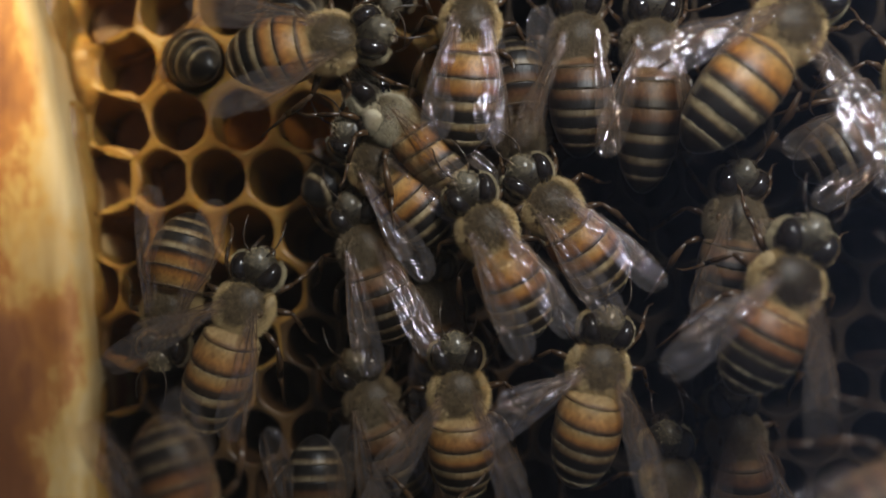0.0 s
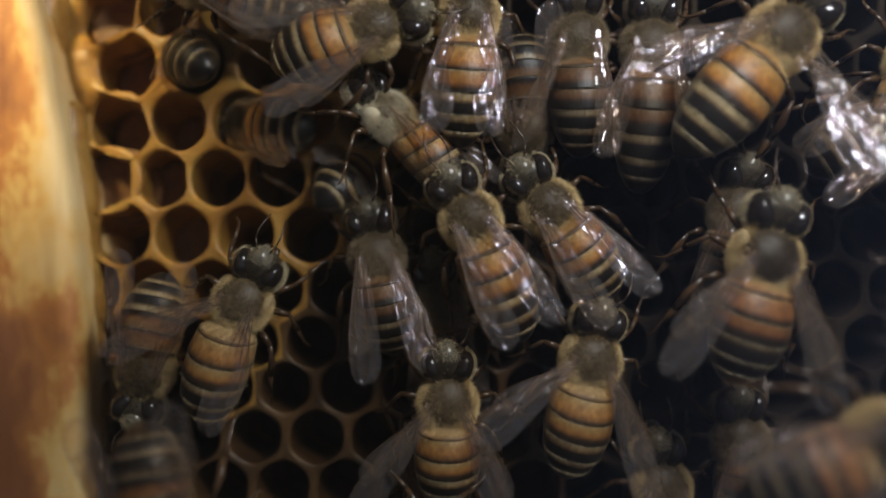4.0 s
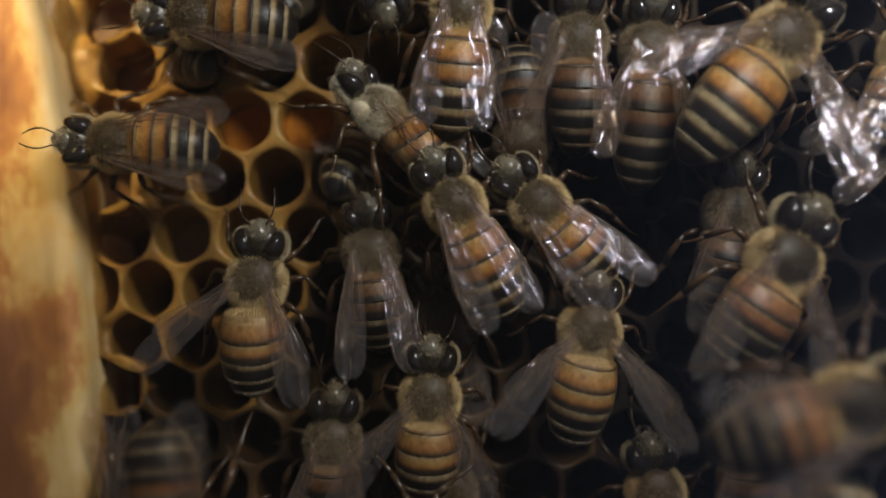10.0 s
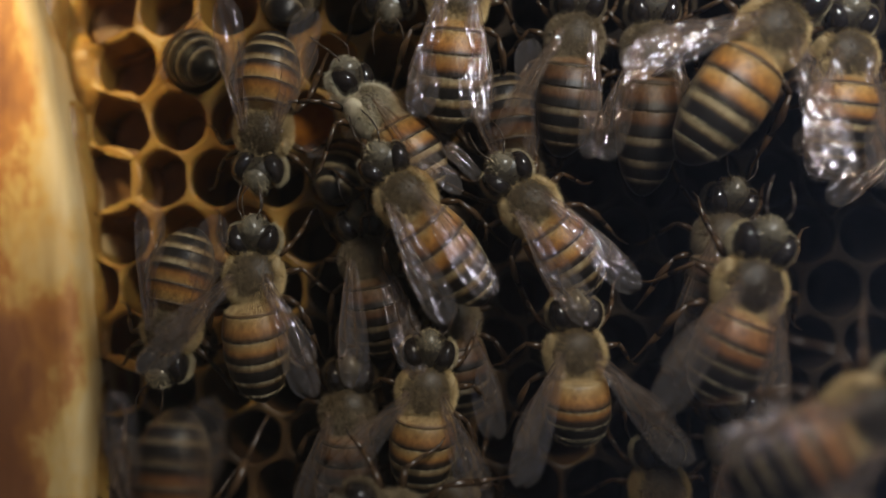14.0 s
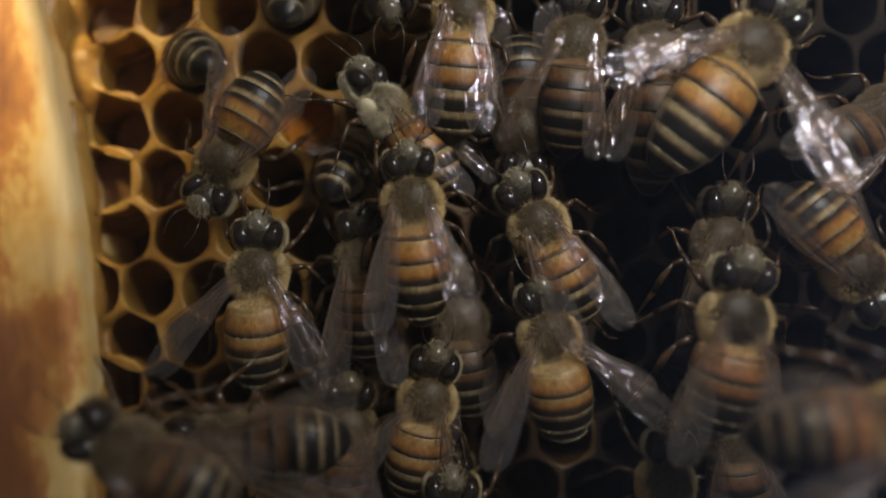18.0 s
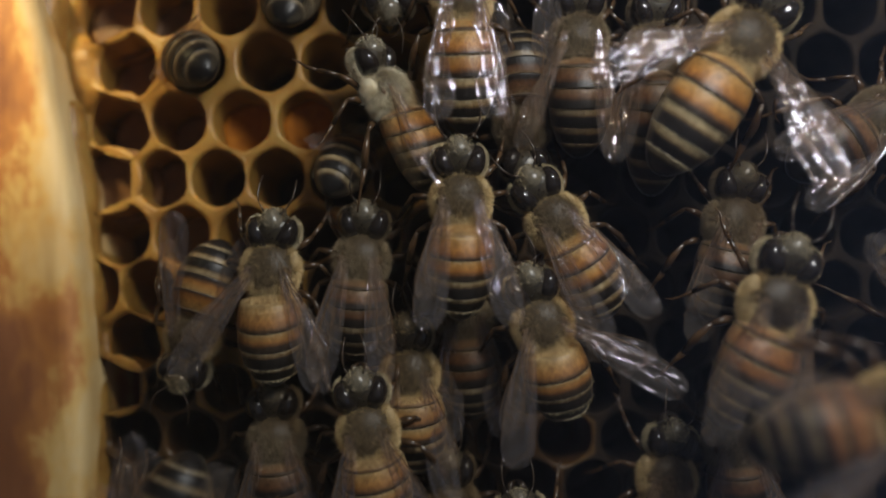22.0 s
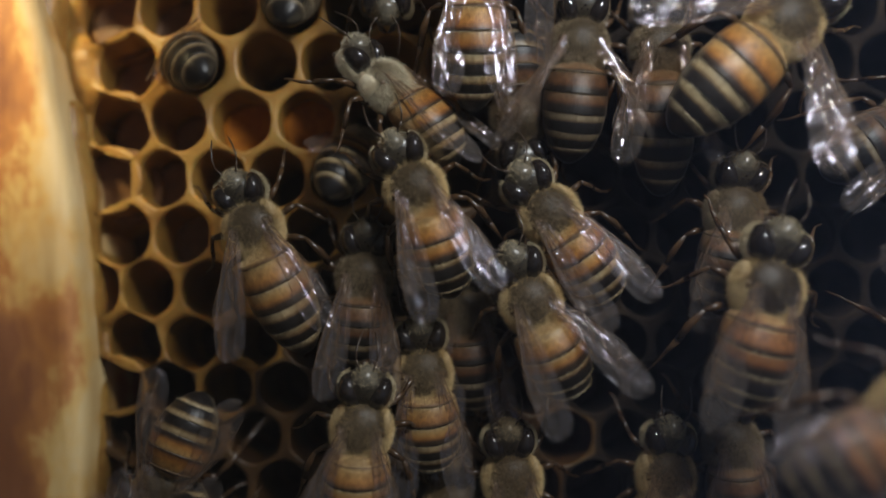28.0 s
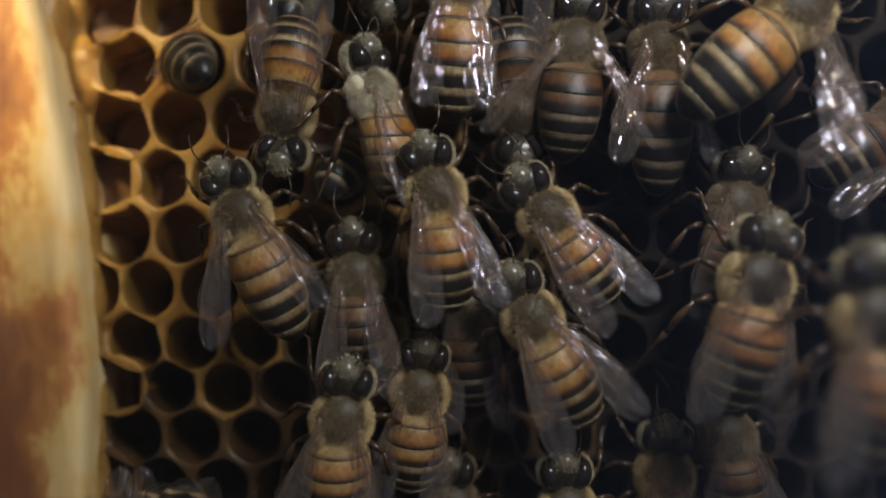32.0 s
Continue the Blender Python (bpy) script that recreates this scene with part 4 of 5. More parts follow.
late_comer = make_bee("grey-brown worker honey bee coming down from above", 0, 1.08, 0.80, 10, 0)
for bee in (in_cell_mid, in_cell_left, in_cell_top):
    for ob in [q for q in bee.children_recursive if kind_of(q) in ("tibia", "tarsus", "antenna")]:
        bpy.data.objects.remove(ob)
    for ob in [q for q in bee.children if kind_of(q).endswith("_leg")]:
        bpy.data.objects.remove(ob)
for ob in foamy_face.children_recursive:
    if kind_of(ob) in ("fur", "disc_fur", "shoulder_pad"):
        ob.material_slots[0].link = "OBJECT"
        ob.material_slots[0].material = HAIR_PALE
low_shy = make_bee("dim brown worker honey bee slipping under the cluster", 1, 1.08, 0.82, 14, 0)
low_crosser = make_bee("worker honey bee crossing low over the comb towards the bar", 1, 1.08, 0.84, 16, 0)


def motions():
    """Every bee along its way: seconds, then its place, height over the comb and heading."""
    walk(amber_left, [(0, crawl(-15.43, 5.6, -4.56, -19)), (1, crawl(-15.73, 5.6, -4.56, -14)), (2, crawl(-15.08, 5.6, -4.34, -25)), (3, crawl(-14.86, 5.6, -3.99, -26)), (6, crawl(-18.14, 5.6, -5.00, -10)), (7, crawl(-18.32, 5.6, -4.43, 3)), (8, crawl(-16.61, 5.6, -3.24, -7)), (9, crawl(-14.86, 5.6, -2.37, -7)), (10, crawl(-14.42, 5.6, -2.59, -5)), (11, crawl(-14.42, 5.6, -2.80, -3)), (12, crawl(-15.08, 5.6, -3.24, -8)), (13, crawl(-14.64, 5.6, -2.37, -3)), (14, crawl(-14.64, 5.6, -2.24, -0)), (17, crawl(-14.11, 5.6, -2.15, -4)), (18, crawl(-14.33, 5.6, -1.93, -1)), (19, crawl(-15.08, 5.6, -1.58, 9)), (20, crawl(-15.60, 5.6, -2.45, 21)), (21, crawl(-13.41, 5.6, -1.27, 0)), (22, crawl(-13.32, 5.6, -1.71, -3)), (23, crawl(-13.24, 5.6, -1.18, -3)), (24, crawl(-13.19, 5.6, -0.09, -4)), (25, crawl(-14.86, 5.6, 0.18, 21)), (28, crawl(-14.64, 5.6, 1.58, 22)), (29, crawl(-15.43, 5.6, 1.80, 27)), (30, crawl(-15.21, 5.6, 2.32, 25)), (31, crawl(-14.51, 5.6, 2.15, 27)), (32, crawl(-15.60, 5.6, 2.59, 24))])
    bend(amber_left, [(0, -1), (1, 6), (2, 7), (3, 6), (6, 14), (7, 3), (8, 13), (9, 10), (10, 4), (11, 2), (12, 4), (13, 2), (14, 5), (17, 4), (18, 2), (19, 6), (20, 4), (21, 8), (22, 6), (23, 4), (24, 5), (25, 2), (28, 2), (29, 3), (30, -0), (31, -3), (32, 0)])
    draw_in(amber_left, [(0, 0.0), (1, 0.0), (2, 0.0), (3, 0.0), (6, 2.3), (7, 0.9), (8, 1.3), (9, 0.5), (10, 1.5), (11, 1.9), (12, 0.9), (13, 1.1), (14, 0.8), (17, 1.3), (18, 1.3), (19, 0.5), (20, 1.0), (21, 0.0), (22, 1.5), (23, 0.6), (24, 0.2), (25, 1.0), (28, 0.1), (29, 0.1), (30, 0.2), (31, 0.6), (32, 0.0)])
    fan(amber_left, [(0, 45, 12), (6, 40, 10), (9, 45, 22), (14, 45, 26), (19, 38, 30), (21, 35, 25), (25, 30, 26), (28, 25, 14), (32, 28, 16)])
    walk(dark_mid, [(0, crawl(-6.12, 4.0, -0.09, 19)), (1, crawl(-5.50, 4.0, -0.11, 18)), (2, crawl(-5.22, 4.0, -0.66, 11)), (3, crawl(-5.22, 4.0, -0.66, 11)), (6, crawl(-5.65, 4.0, -0.69, 7)), (7, crawl(-6.07, 4.0, -0.40, 3)), (8, crawl(-5.79, 4.0, -0.48, 4)), (9, crawl(-5.56, 4.0, -0.03, 4)), (10, crawl(-5.72, 4.0, -0.38, 6)), (11, crawl(-5.45, 4.0, -0.44, 10)), (12, crawl(-5.42, 4.0, -0.88, 11)), (13, crawl(-5.63, 4.0, -0.43, 11)), (14, crawl(-5.95, 4.0, -0.90, 10)), (17, crawl(-6.25, 4.0, -1.16, 4)), (18, crawl(-6.37, 4.0, -1.16, 2)), (19, crawl(-6.35, 4.0, -0.72, -2)), (20, crawl(-6.21, 4.0, -0.49, -3)), (21, crawl(-6.36, 4.0, -0.70, -6)), (22, crawl(-6.52, 4.0, -0.93, -4)), (23, crawl(-6.84, 4.0, -1.37, -6)), (24, crawl(-7.53, 4.0, -1.82, -7)), (25, crawl(-7.53, 4.0, -1.82, -7)), (28, crawl(-6.22, 4.0, -2.29, -3)), (29, crawl(-6.34, 4.0, -2.74, 3)), (30, crawl(-6.52, 4.0, -2.29, -0)), (31, crawl(-6.20, 4.0, -2.07, 1)), (32, crawl(-6.94, 4.0, -2.29, 4))])
    walk(centre, [(0, crawl(3.30, 7.6, 1.31, 25)), (1, crawl(2.79, 7.6, 1.73, 27)), (2, crawl(3.00, 7.6, 1.73, 27)), (3, crawl(2.58, 7.6, 1.86, 26)), (6, crawl(1.61, 7.6, 2.37, 28)), (7, crawl(1.61, 7.6, 2.28, 28)), (8, crawl(1.31, 7.6, 2.49, 32)), (9, crawl(0.89, 7.6, 2.79, 26)), (10, crawl(0.89, 7.6, 3.21, 26)), (11, crawl(-0.17, 7.6, 4.06, 27)), (12, crawl(-0.38, 7.6, 4.27, 23)), (13, crawl(-1.65, 7.6, 3.85, 34)), (14, crawl(-2.79, 7.6, 3.76, 31)), (17, crawl(-3.13, 7.6, 4.40, 6)), (18, crawl(-2.28, 7.6, 3.34, 5)), (19, crawl(-1.23, 7.6, 3.97, 1)), (20, crawl(-0.51, 7.6, 4.48, 0)), (21, crawl(-0.38, 7.6, 4.40, 2)), (22, crawl(1.31, 7.6, 3.55, 2)), (23, crawl(-2.37, 7.6, 3.42, 26)), (24, crawl(-2.83, 7.6, 3.85, 27)), (25, crawl(-3.04, 7.6, 3.93, 37)), (28, crawl(-2.07, 7.6, 4.40, 25)), (29, crawl(-2.41, 7.6, 3.42, 14)), (30, crawl(-1.78, 7.6, 3.21, 14)), (31, crawl(0.59, 7.6, 3.97, 3)), (32, crawl(-0.59, 7.6, 4.06, 13))])
    bend(centre, [(0, 0), (1, 1), (2, -6), (3, -3), (6, -4), (7, -6), (8, -7), (9, -1), (10, -0), (11, 5), (12, 2), (13, 2), (14, 8), (17, 8), (18, 0), (19, -4), (20, -2), (21, -2), (22, -3), (23, 5), (24, 7), (25, 2), (28, -7), (29, -2), (30, -2), (31, -4), (32, -7)])
    draw_in(centre, [(0, 1.0), (1, 0.3), (2, 0.6), (3, 0.1), (6, 0.0), (7, 0.6), (8, 0.0), (9, 0.0), (10, 0.3), (11, 0.4), (12, 0.5), (13, 0.0), (14, 0.0), (17, 0.2), (18, 0.6), (19, 0.3), (20, 1.4), (21, 1.1), (22, 0.9), (23, 0.0), (24, 0.5), (25, 0.6), (28, 1.2), (29, 1.2), (30, 2.0), (31, 0.7), (32, 0.8)])
    fan(centre, [(0, 4, 7), (13, 6, 4), (17, 8, 8), (19, 20, 22), (21, 18, 25), (22, 12, 14), (28, 14, 8), (32, 10, 10)], (12, 19), (12, 12))
    fan(dark_mid, [(0, 8, 8), (32, 8, 8)], (12, 22), (14, 14))
    fan(right_mate, [(0, 6, 7), (32, 6, 7)], (12, 19), (11, 11))
    walk(right_mate, [(0, crawl(8.32, 6.4, 3.12, 38)), (1, crawl(8.29, 6.4, 3.10, 38)), (2, crawl(8.22, 6.4, 3.22, 41)), (3, crawl(8.18, 6.4, 3.01, 35)), (6, crawl(8.04, 6.4, 3.07, 37)), (7, crawl(7.87, 6.4, 2.89, 38)), (8, crawl(7.86, 6.4, 3.10, 38)), (9, crawl(7.68, 6.4, 3.13, 39)), (10, crawl(7.36, 6.4, 3.22, 41)), (11, crawl(7.30, 6.4, 3.60, 40)), (12, crawl(7.26, 6.4, 3.35, 39)), (13, crawl(6.92, 6.4, 3.26, 36)), (14, crawl(6.69, 6.4, 3.24, 36)), (17, crawl(7.27, 6.4, 2.09, 26)), (18, crawl(7.32, 6.4, 1.68, 26)), (19, crawl(7.92, 6.4, 1.65, 25)), (20, crawl(8.27, 6.4, 1.83, 24)), (21, crawl(8.45, 6.4, 2.14, 28)), (22, crawl(8.62, 6.4, 2.01, 31)), (23, crawl(8.54, 6.4, 1.97, 29)), (24, crawl(8.40, 6.4, 2.23, 31)), (25, crawl(8.08, 6.4, 2.30, 33)), (28, crawl(8.19, 6.4, 2.59, 36)), (29, crawl(8.27, 6.4, 1.79, 37)), (30, crawl(8.03, 6.4, 1.77, 37)), (31, crawl(8.03, 6.4, 1.77, 37)), (32, crawl(8.01, 6.4, 2.40, 36))])
    walk(lower_right, [(0, crawl(11.58, 7.6, -9.05, -11)), (1, crawl(11.67, 7.6, -9.26, -12)), (2, crawl(11.24, 7.6, -8.29, -11)), (3, crawl(11.03, 7.6, -8.41, -11)), (6, crawl(10.82, 7.6, -8.07, -15)), (7, crawl(10.61, 7.6, -7.36, -12)), (8, crawl(10.95, 7.6, -7.44, -3)), (9, crawl(11.16, 7.6, -7.44, -4)), (10, crawl(10.95, 7.6, -6.17, -7)), (11, crawl(11.03, 7.6, -6.38, -4)), (12, crawl(10.40, 7.6, -7.23, -13)), (13, crawl(10.15, 7.6, -7.86, -8)), (14, crawl(9.85, 7.6, -7.86, -0)), (17, crawl(8.50, 7.6, -6.59, 11)), (18, crawl(7.95, 7.6, -6.64, 9)), (19, crawl(7.90, 7.6, -5.54, 5)), (20, crawl(8.83, 7.6, -5.24, -0)), (21, crawl(8.50, 7.6, -5.96, 8)), (22, crawl(7.44, 7.6, -5.75, 16)), (23, crawl(7.65, 7.6, -4.73, 11)), (24, crawl(6.89, 7.6, -4.86, 13)), (25, crawl(6.81, 7.6, -4.90, 14)), (28, crawl(6.59, 7.6, -4.06, 21)), (29, crawl(6.51, 7.6, -4.18, 21)), (30, crawl(6.68, 7.6, -4.48, 13)), (31, crawl(6.47, 7.6, -5.03, 22)), (32, crawl(6.68, 7.6, -5.33, 25))])
    bend(lower_right, [(0, -1), (1, 5), (2, 0), (3, 0), (6, -1), (7, -1), (8, -2), (9, -1), (10, -4), (11, -2), (12, 4), (13, -2), (14, 2), (17, -3), (18, 0), (19, 0), (20, 2), (21, -4), (22, -1), (23, -2), (24, 4), (25, 2), (28, 5), (29, 7), (30, 4), (31, 5), (32, 4)])
    draw_in(lower_right, [(0, 0.0), (1, 0.1), (2, 0.0), (3, 0.0), (6, 0.5), (7, 0.8), (8, 1.6), (9, 0.8), (10, 0.3), (11, 0.8), (12, 0.2), (13, 1.7), (14, 2.0), (17, 0.4), (18, 1.0), (19, 1.6), (20, 2.3), (21, 2.2), (22, 1.6), (23, 0.0), (24, 0.9), (25, 0.6), (28, 1.1), (29, 0.7), (30, 0.3), (31, 0.3), (32, 0.0)])
    fan(lower_right, [(0, 50, 25), (6, 40, 30), (9, 38, 40), (13, 25, 40), (17, 20, 40), (19, 45, 42), (22, 25, 45), (24, 20, 58), (25, 12, 66), (28, 5, 25), (31, 5, 10), (32, 8, 18)], (12, 15), (14, 14))
    walk(bottom_mid, [(0, crawl(1.18, 6.8, -11.13, 3)), (1, crawl(0.78, 6.8, -11.34, -2)), (2, crawl(0.54, 6.8, -11.78, 1)), (3, crawl(0.47, 6.8, -11.78, 0)), (6, crawl(-0.39, 6.8, -11.78, -0)), (7, crawl(-0.78, 6.8, -11.77, -3)), (8, crawl(-0.69, 6.8, -11.99, 2)), (9, crawl(-0.78, 6.8, -11.77, -2)), (10, crawl(-1.00, 6.8, -11.35, -2)), (11, crawl(-1.99, 6.8, -10.06, 2)), (12, crawl(-2.80, 6.8, -9.84, 3)), (13, crawl(-1.42, 6.8, -10.70, -3)), (14, crawl(-1.28, 6.8, -10.91, -4)), (17, crawl(-1.00, 6.0, -11.84, -11)), (18, crawl(-1.23, 5.0, -12.00, -11)), (19, crawl(-2.39, 4.4, -11.63, -12)), (20, crawl(-2.39, 4.4, -10.35, -4)), (21, crawl(-2.11, 4.4, -10.58, -2)), (22, crawl(-2.59, 4.4, -9.90, 5)), (23, crawl(-3.47, 4.4, -9.82, 13)), (24, crawl(-3.59, 4.4, -8.95, 11)), (25, crawl(-3.04, 4.4, -8.53, 9)), (28, crawl(-1.48, 4.4, -9.90, 5)), (29, crawl(-2.04, 4.4, -10.58, -1)), (30, crawl(-2.58, 4.4, -11.25, 1)), (31, crawl(-1.61, 4.4, -11.66, -9)), (32, crawl(-1.85, 4.4, -11.46, -6))])
    fan(bottom_mid, [(0, 40, 22), (9, 38, 26), (13, 40, 28), (17, 38, 15), (20, 10, 10), (32, 12, 10)])
    walk(bottom_climber, [(0, crawl(2.05, 8.0, -31.73, 2)), (14, crawl(1.21, 8.0, -30.05, 2)), (17, crawl(0.67, 8.0, -25.86, 0)), (18, crawl(0.56, 8.0, -20.82, -2)), (19, crawl(-0.80, 8.0, -17.58, -1)), (20, crawl(-1.85, 8.0, -13.81, 0)), (21, crawl(-3.52, 8.0, -13.39, -0)), (22, crawl(-5.54, 8.0, -13.60, 10)), (23, crawl(-6.25, 8.0, -12.63, 17)), (24, crawl(-8.06, 8.0, -13.60, 16)), (25, crawl(-6.46, 8.0, -14.01, 5)), (28, crawl(-6.04, 8.0, -13.39, -6)), (29, crawl(-7.64, 8.0, -13.72, -2)), (30, crawl(-7.30, 8.0, -14.14, -8)), (31, crawl(-7.22, 8.0, -13.18, -11)), (32, crawl(-7.51, 8.0, -12.76, -7))])
    bend(bottom_climber, [(0, 0), (19, -1), (20, -2), (21, -0), (22, 1), (23, -1), (24, 4), (25, -3), (28, 2), (29, 4), (30, 4), (31, 7), (32, 5)])
    draw_in(bottom_climber, [(0, 0.5), (19, 0.5), (20, 0.5), (21, 0.5), (22, 0.6), (23, 0.7), (24, 0.6), (25, 0.5), (28, 0.7), (29, 0.6), (30, 0.6), (31, 0.5), (32, 0.5)])
    step(bottom_climber, 14, 25)
    walk(right_big, [(0, crawl(23.78, 11.5, -2.51, -23)), (1, crawl(23.58, 11.5, -2.59, -21)), (2, crawl(22.80, 11.5, -0.75, -16)), (3, crawl(22.80, 11.5, -0.75, -16)), (6, crawl(20.84, 11.5, -1.02, -13)), (7, crawl(23.70, 11.5, -1.22, -27)), (8, crawl(22.41, 11.5, -0.35, -16)), (9, crawl(23.39, 11.5, -0.67, -27)), (10, crawl(23.58, 11.5, -0.94, -28)), (11, crawl(22.60, 11.5, 0.04, -12)), (12, crawl(21.90, 11.5, -2.90, -23)), (13, crawl(21.62, 11.5, -2.90, -20)), (14, crawl(21.23, 11.5, -2.79, -17)), (17, crawl(21.23, 11.5, -5.53, -12)), (18, crawl(20.25, 11.5, -4.98, -9)), (19, crawl(22.01, 11.5, -4.47, -14)), (20, crawl(22.41, 11.5, -3.88, -11)), (21, crawl(23.00, 11.5, -3.96, -15)), (22, crawl(23.00, 11.5, -3.96, -16)), (23, crawl(22.13, 11.5, -4.16, -14)), (24, crawl(22.01, 11.5, -3.57, -13)), (25, crawl(21.31, 11.5, -3.49, -15)), (28, crawl(22.41, 11.5, -2.90, -14)), (29, crawl(22.13, 11.5, -2.90, -15)), (30, crawl(22.09, 11.5, -2.00, -12)), (31, crawl(21.70, 11.5, -2.39, -11)), (32, crawl(21.70, 11.5, -2.39, -15))])
    bend(right_big, [(0, -2), (1, 1), (2, -1), (3, 2), (6, -8), (7, -13), (8, -8), (9, -4), (10, -4), (11, -5), (12, -4), (13, -5), (14, -4), (17, -10), (18, -2), (19, -9), (20, -9), (21, -5), (22, -7), (23, -2), (24, -7), (25, -4), (28, 2), (29, 2), (30, 1), (31, -1), (32, 3)])
    draw_in(right_big, [(0, 0.7), (1, 0.4), (2, 0.0), (3, 0.0), (6, 0.7), (7, 0.2), (8, 0.7), (9, 0.5), (10, 0.6), (11, 0.6), (12, 1.0), (13, 1.1), (14, 0.5), (17, 1.1), (18, 0.7), (19, 0.5), (20, 0.1), (21, 0.1), (22, 0.0), (23, 0.5), (24, 1.3), (25, 0.9), (28, 0.2), (29, 0.2), (30, 0.0), (31, 0.0), (32, 0.0)])
    fan(right_big, [(0, 32, 25), (3, 30, 25), (6, 14, 48), (7, 8, 40), (8, 10, 30), (9, 8, 40), (13, 22, 15), (20, 12, 12), (32, 10, 12)])
    walk(right_under, [(0, crawl(22.59, 5.6, 2.10, -8)), (6, crawl(22.89, 5.6, 2.78, -11)), (9, crawl(22.58, 5.6, 2.75, -8)), (13, crawl(21.99, 5.6, 1.68, -11)), (17, crawl(21.12, 5.6, -1.42, -7)), (19, crawl(22.47, 5.6, 2.33, -10)), (20, crawl(22.91, 5.6, 1.90, -10)), (22, crawl(22.47, 5.6, 1.90, -10)), (24, crawl(22.03, 5.6, 1.90, -10)), (25, crawl(21.56, 5.6, 1.65, -7)), (28, crawl(22.60, 5.6, 2.75, -8)), (29, crawl(22.44, 5.6, 2.53, -7)), (30, crawl(23.36, 5.6, 2.99, -10)), (31, crawl(22.62, 5.6, 3.19, -8)), (32, crawl(22.77, 5.6, 3.20, -9))])
    walk(top_mid, [(0, crawl(2.05, 6.6, 17.03, -4)), (1, crawl(2.14, 6.6, 17.69, -3)), (2, crawl(2.01, 6.6, 17.46, -4)), (3, crawl(2.07, 6.6, 17.69, -3)), (6, crawl(1.71, 6.6, 17.65, -6)), (8, crawl(1.87, 6.6, 17.68, -4)), (9, crawl(1.73, 6.6, 17.87, -6)), (10, crawl(1.35, 6.6, 18.10, -5)), (11, crawl(1.23, 6.6, 18.76, -5)), (12, crawl(1.20, 6.6, 18.96, -5)), (13, crawl(1.17, 6.6, 18.31, -5)), (14, crawl(1.10, 6.6, 18.76, -5)), (17, crawl(1.79, 6.6, 18.33, -4)), (18, crawl(1.50, 6.6, 17.89, -5)), (19, crawl(1.67, 6.6, 18.35, -2)), (20, crawl(1.55, 6.6, 18.57, 0)), (21, crawl(1.62, 6.6, 18.14, -0)), (22, crawl(1.43, 6.6, 18.78, 2)), (23, crawl(1.58, 6.6, 18.87, -1)), (24, crawl(1.29, 6.6, 18.79, -1)), (25, crawl(1.24, 6.6, 18.79, -2)), (28, crawl(2.33, 6.6, 20.53, 0)), (29, crawl(2.19, 6.6, 19.88, -1)), (30, crawl(1.76, 6.6, 19.88, -1)), (31, crawl(1.58, 6.6, 20.18, -1)), (32, crawl(1.29, 6.6, 19.64, -4))])
    walk(top_right, [(0, crawl(24.47, 10.0, 15.66, -39)), (1, crawl(23.92, 10.0, 15.89, -37)), (2, crawl(24.02, 10.0, 15.63, -37)), (3, crawl(23.88, 10.0, 15.24, -39)), (6, crawl(24.45, 10.0, 14.98, -41)), (7, crawl(24.34, 10.0, 14.93, -38)), (8, crawl(24.13, 10.0, 15.07, -37)), (9, crawl(24.13, 10.0, 15.13, -38)), (10, crawl(24.08, 10.0, 14.83, -39)), (11, crawl(24.13, 10.0, 14.79, -39)), (12, crawl(23.77, 10.0, 14.95, -36)), (13, crawl(23.92, 10.0, 14.65, -41)), (14, crawl(23.34, 10.0, 15.30, -34)), (17, crawl(21.04, 10.0, 14.73, -32)), (18, crawl(21.81, 10.0, 14.17, -37)), (19, crawl(23.14, 10.0, 15.30, -34)), (20, crawl(23.33, 10.0, 15.01, -33)), (21, crawl(21.48, 10.0, 15.93, -27)), (22, crawl(21.27, 10.0, 14.62, -33)), (23, crawl(22.63, 10.0, 16.54, -36)), (24, crawl(22.50, 10.0, 17.20, -42)), (25, crawl(22.26, 10.0, 16.70, -42)), (28, crawl(24.31, 10.0, 16.05, -46)), (29, crawl(24.17, 10.0, 15.78, -48)), (30, crawl(24.87, 10.0, 16.51, -46)), (31, crawl(24.87, 10.0, 16.51, -46)), (32, crawl(25.26, 10.0, 16.96, -48))])
    fan(top_right, [(0, 30, 62), (12, 35, 50), (13, 38, 45), (17, 38, 55), (19, 38, 62), (21, 45, 50), (22, 40, 55), (23, 22, 40), (24, 38, 46), (25, 38, 45), (28, 42, 52), (32, 45, 52)], (12, -6), (6, 22))
    walk(top_right_under, [(0, crawl(16.15, 5.4, 15.72, -3)), (3, crawl(16.10, 5.4, 15.72, -4)), (6, crawl(16.10, 5.4, 15.50, -4)), (9, crawl(16.05, 5.4, 15.51, -5)), (12, crawl(16.06, 5.4, 15.51, -5)), (14, crawl(16.16, 5.4, 15.50, -3)), (17, crawl(16.48, 5.4, 15.50, -1)), (20, crawl(16.38, 5.4, 15.50, -3)), (22, crawl(16.48, 5.4, 15.50, -1)), (24, crawl(16.48, 5.4, 15.50, -1)), (25, crawl(16.48, 5.4, 15.06, -1)), (28, crawl(16.80, 5.4, 15.50, 1)), (30, crawl(16.48, 5.4, 15.50, -1)), (32, crawl(16.75, 5.4, 15.50, -0))])
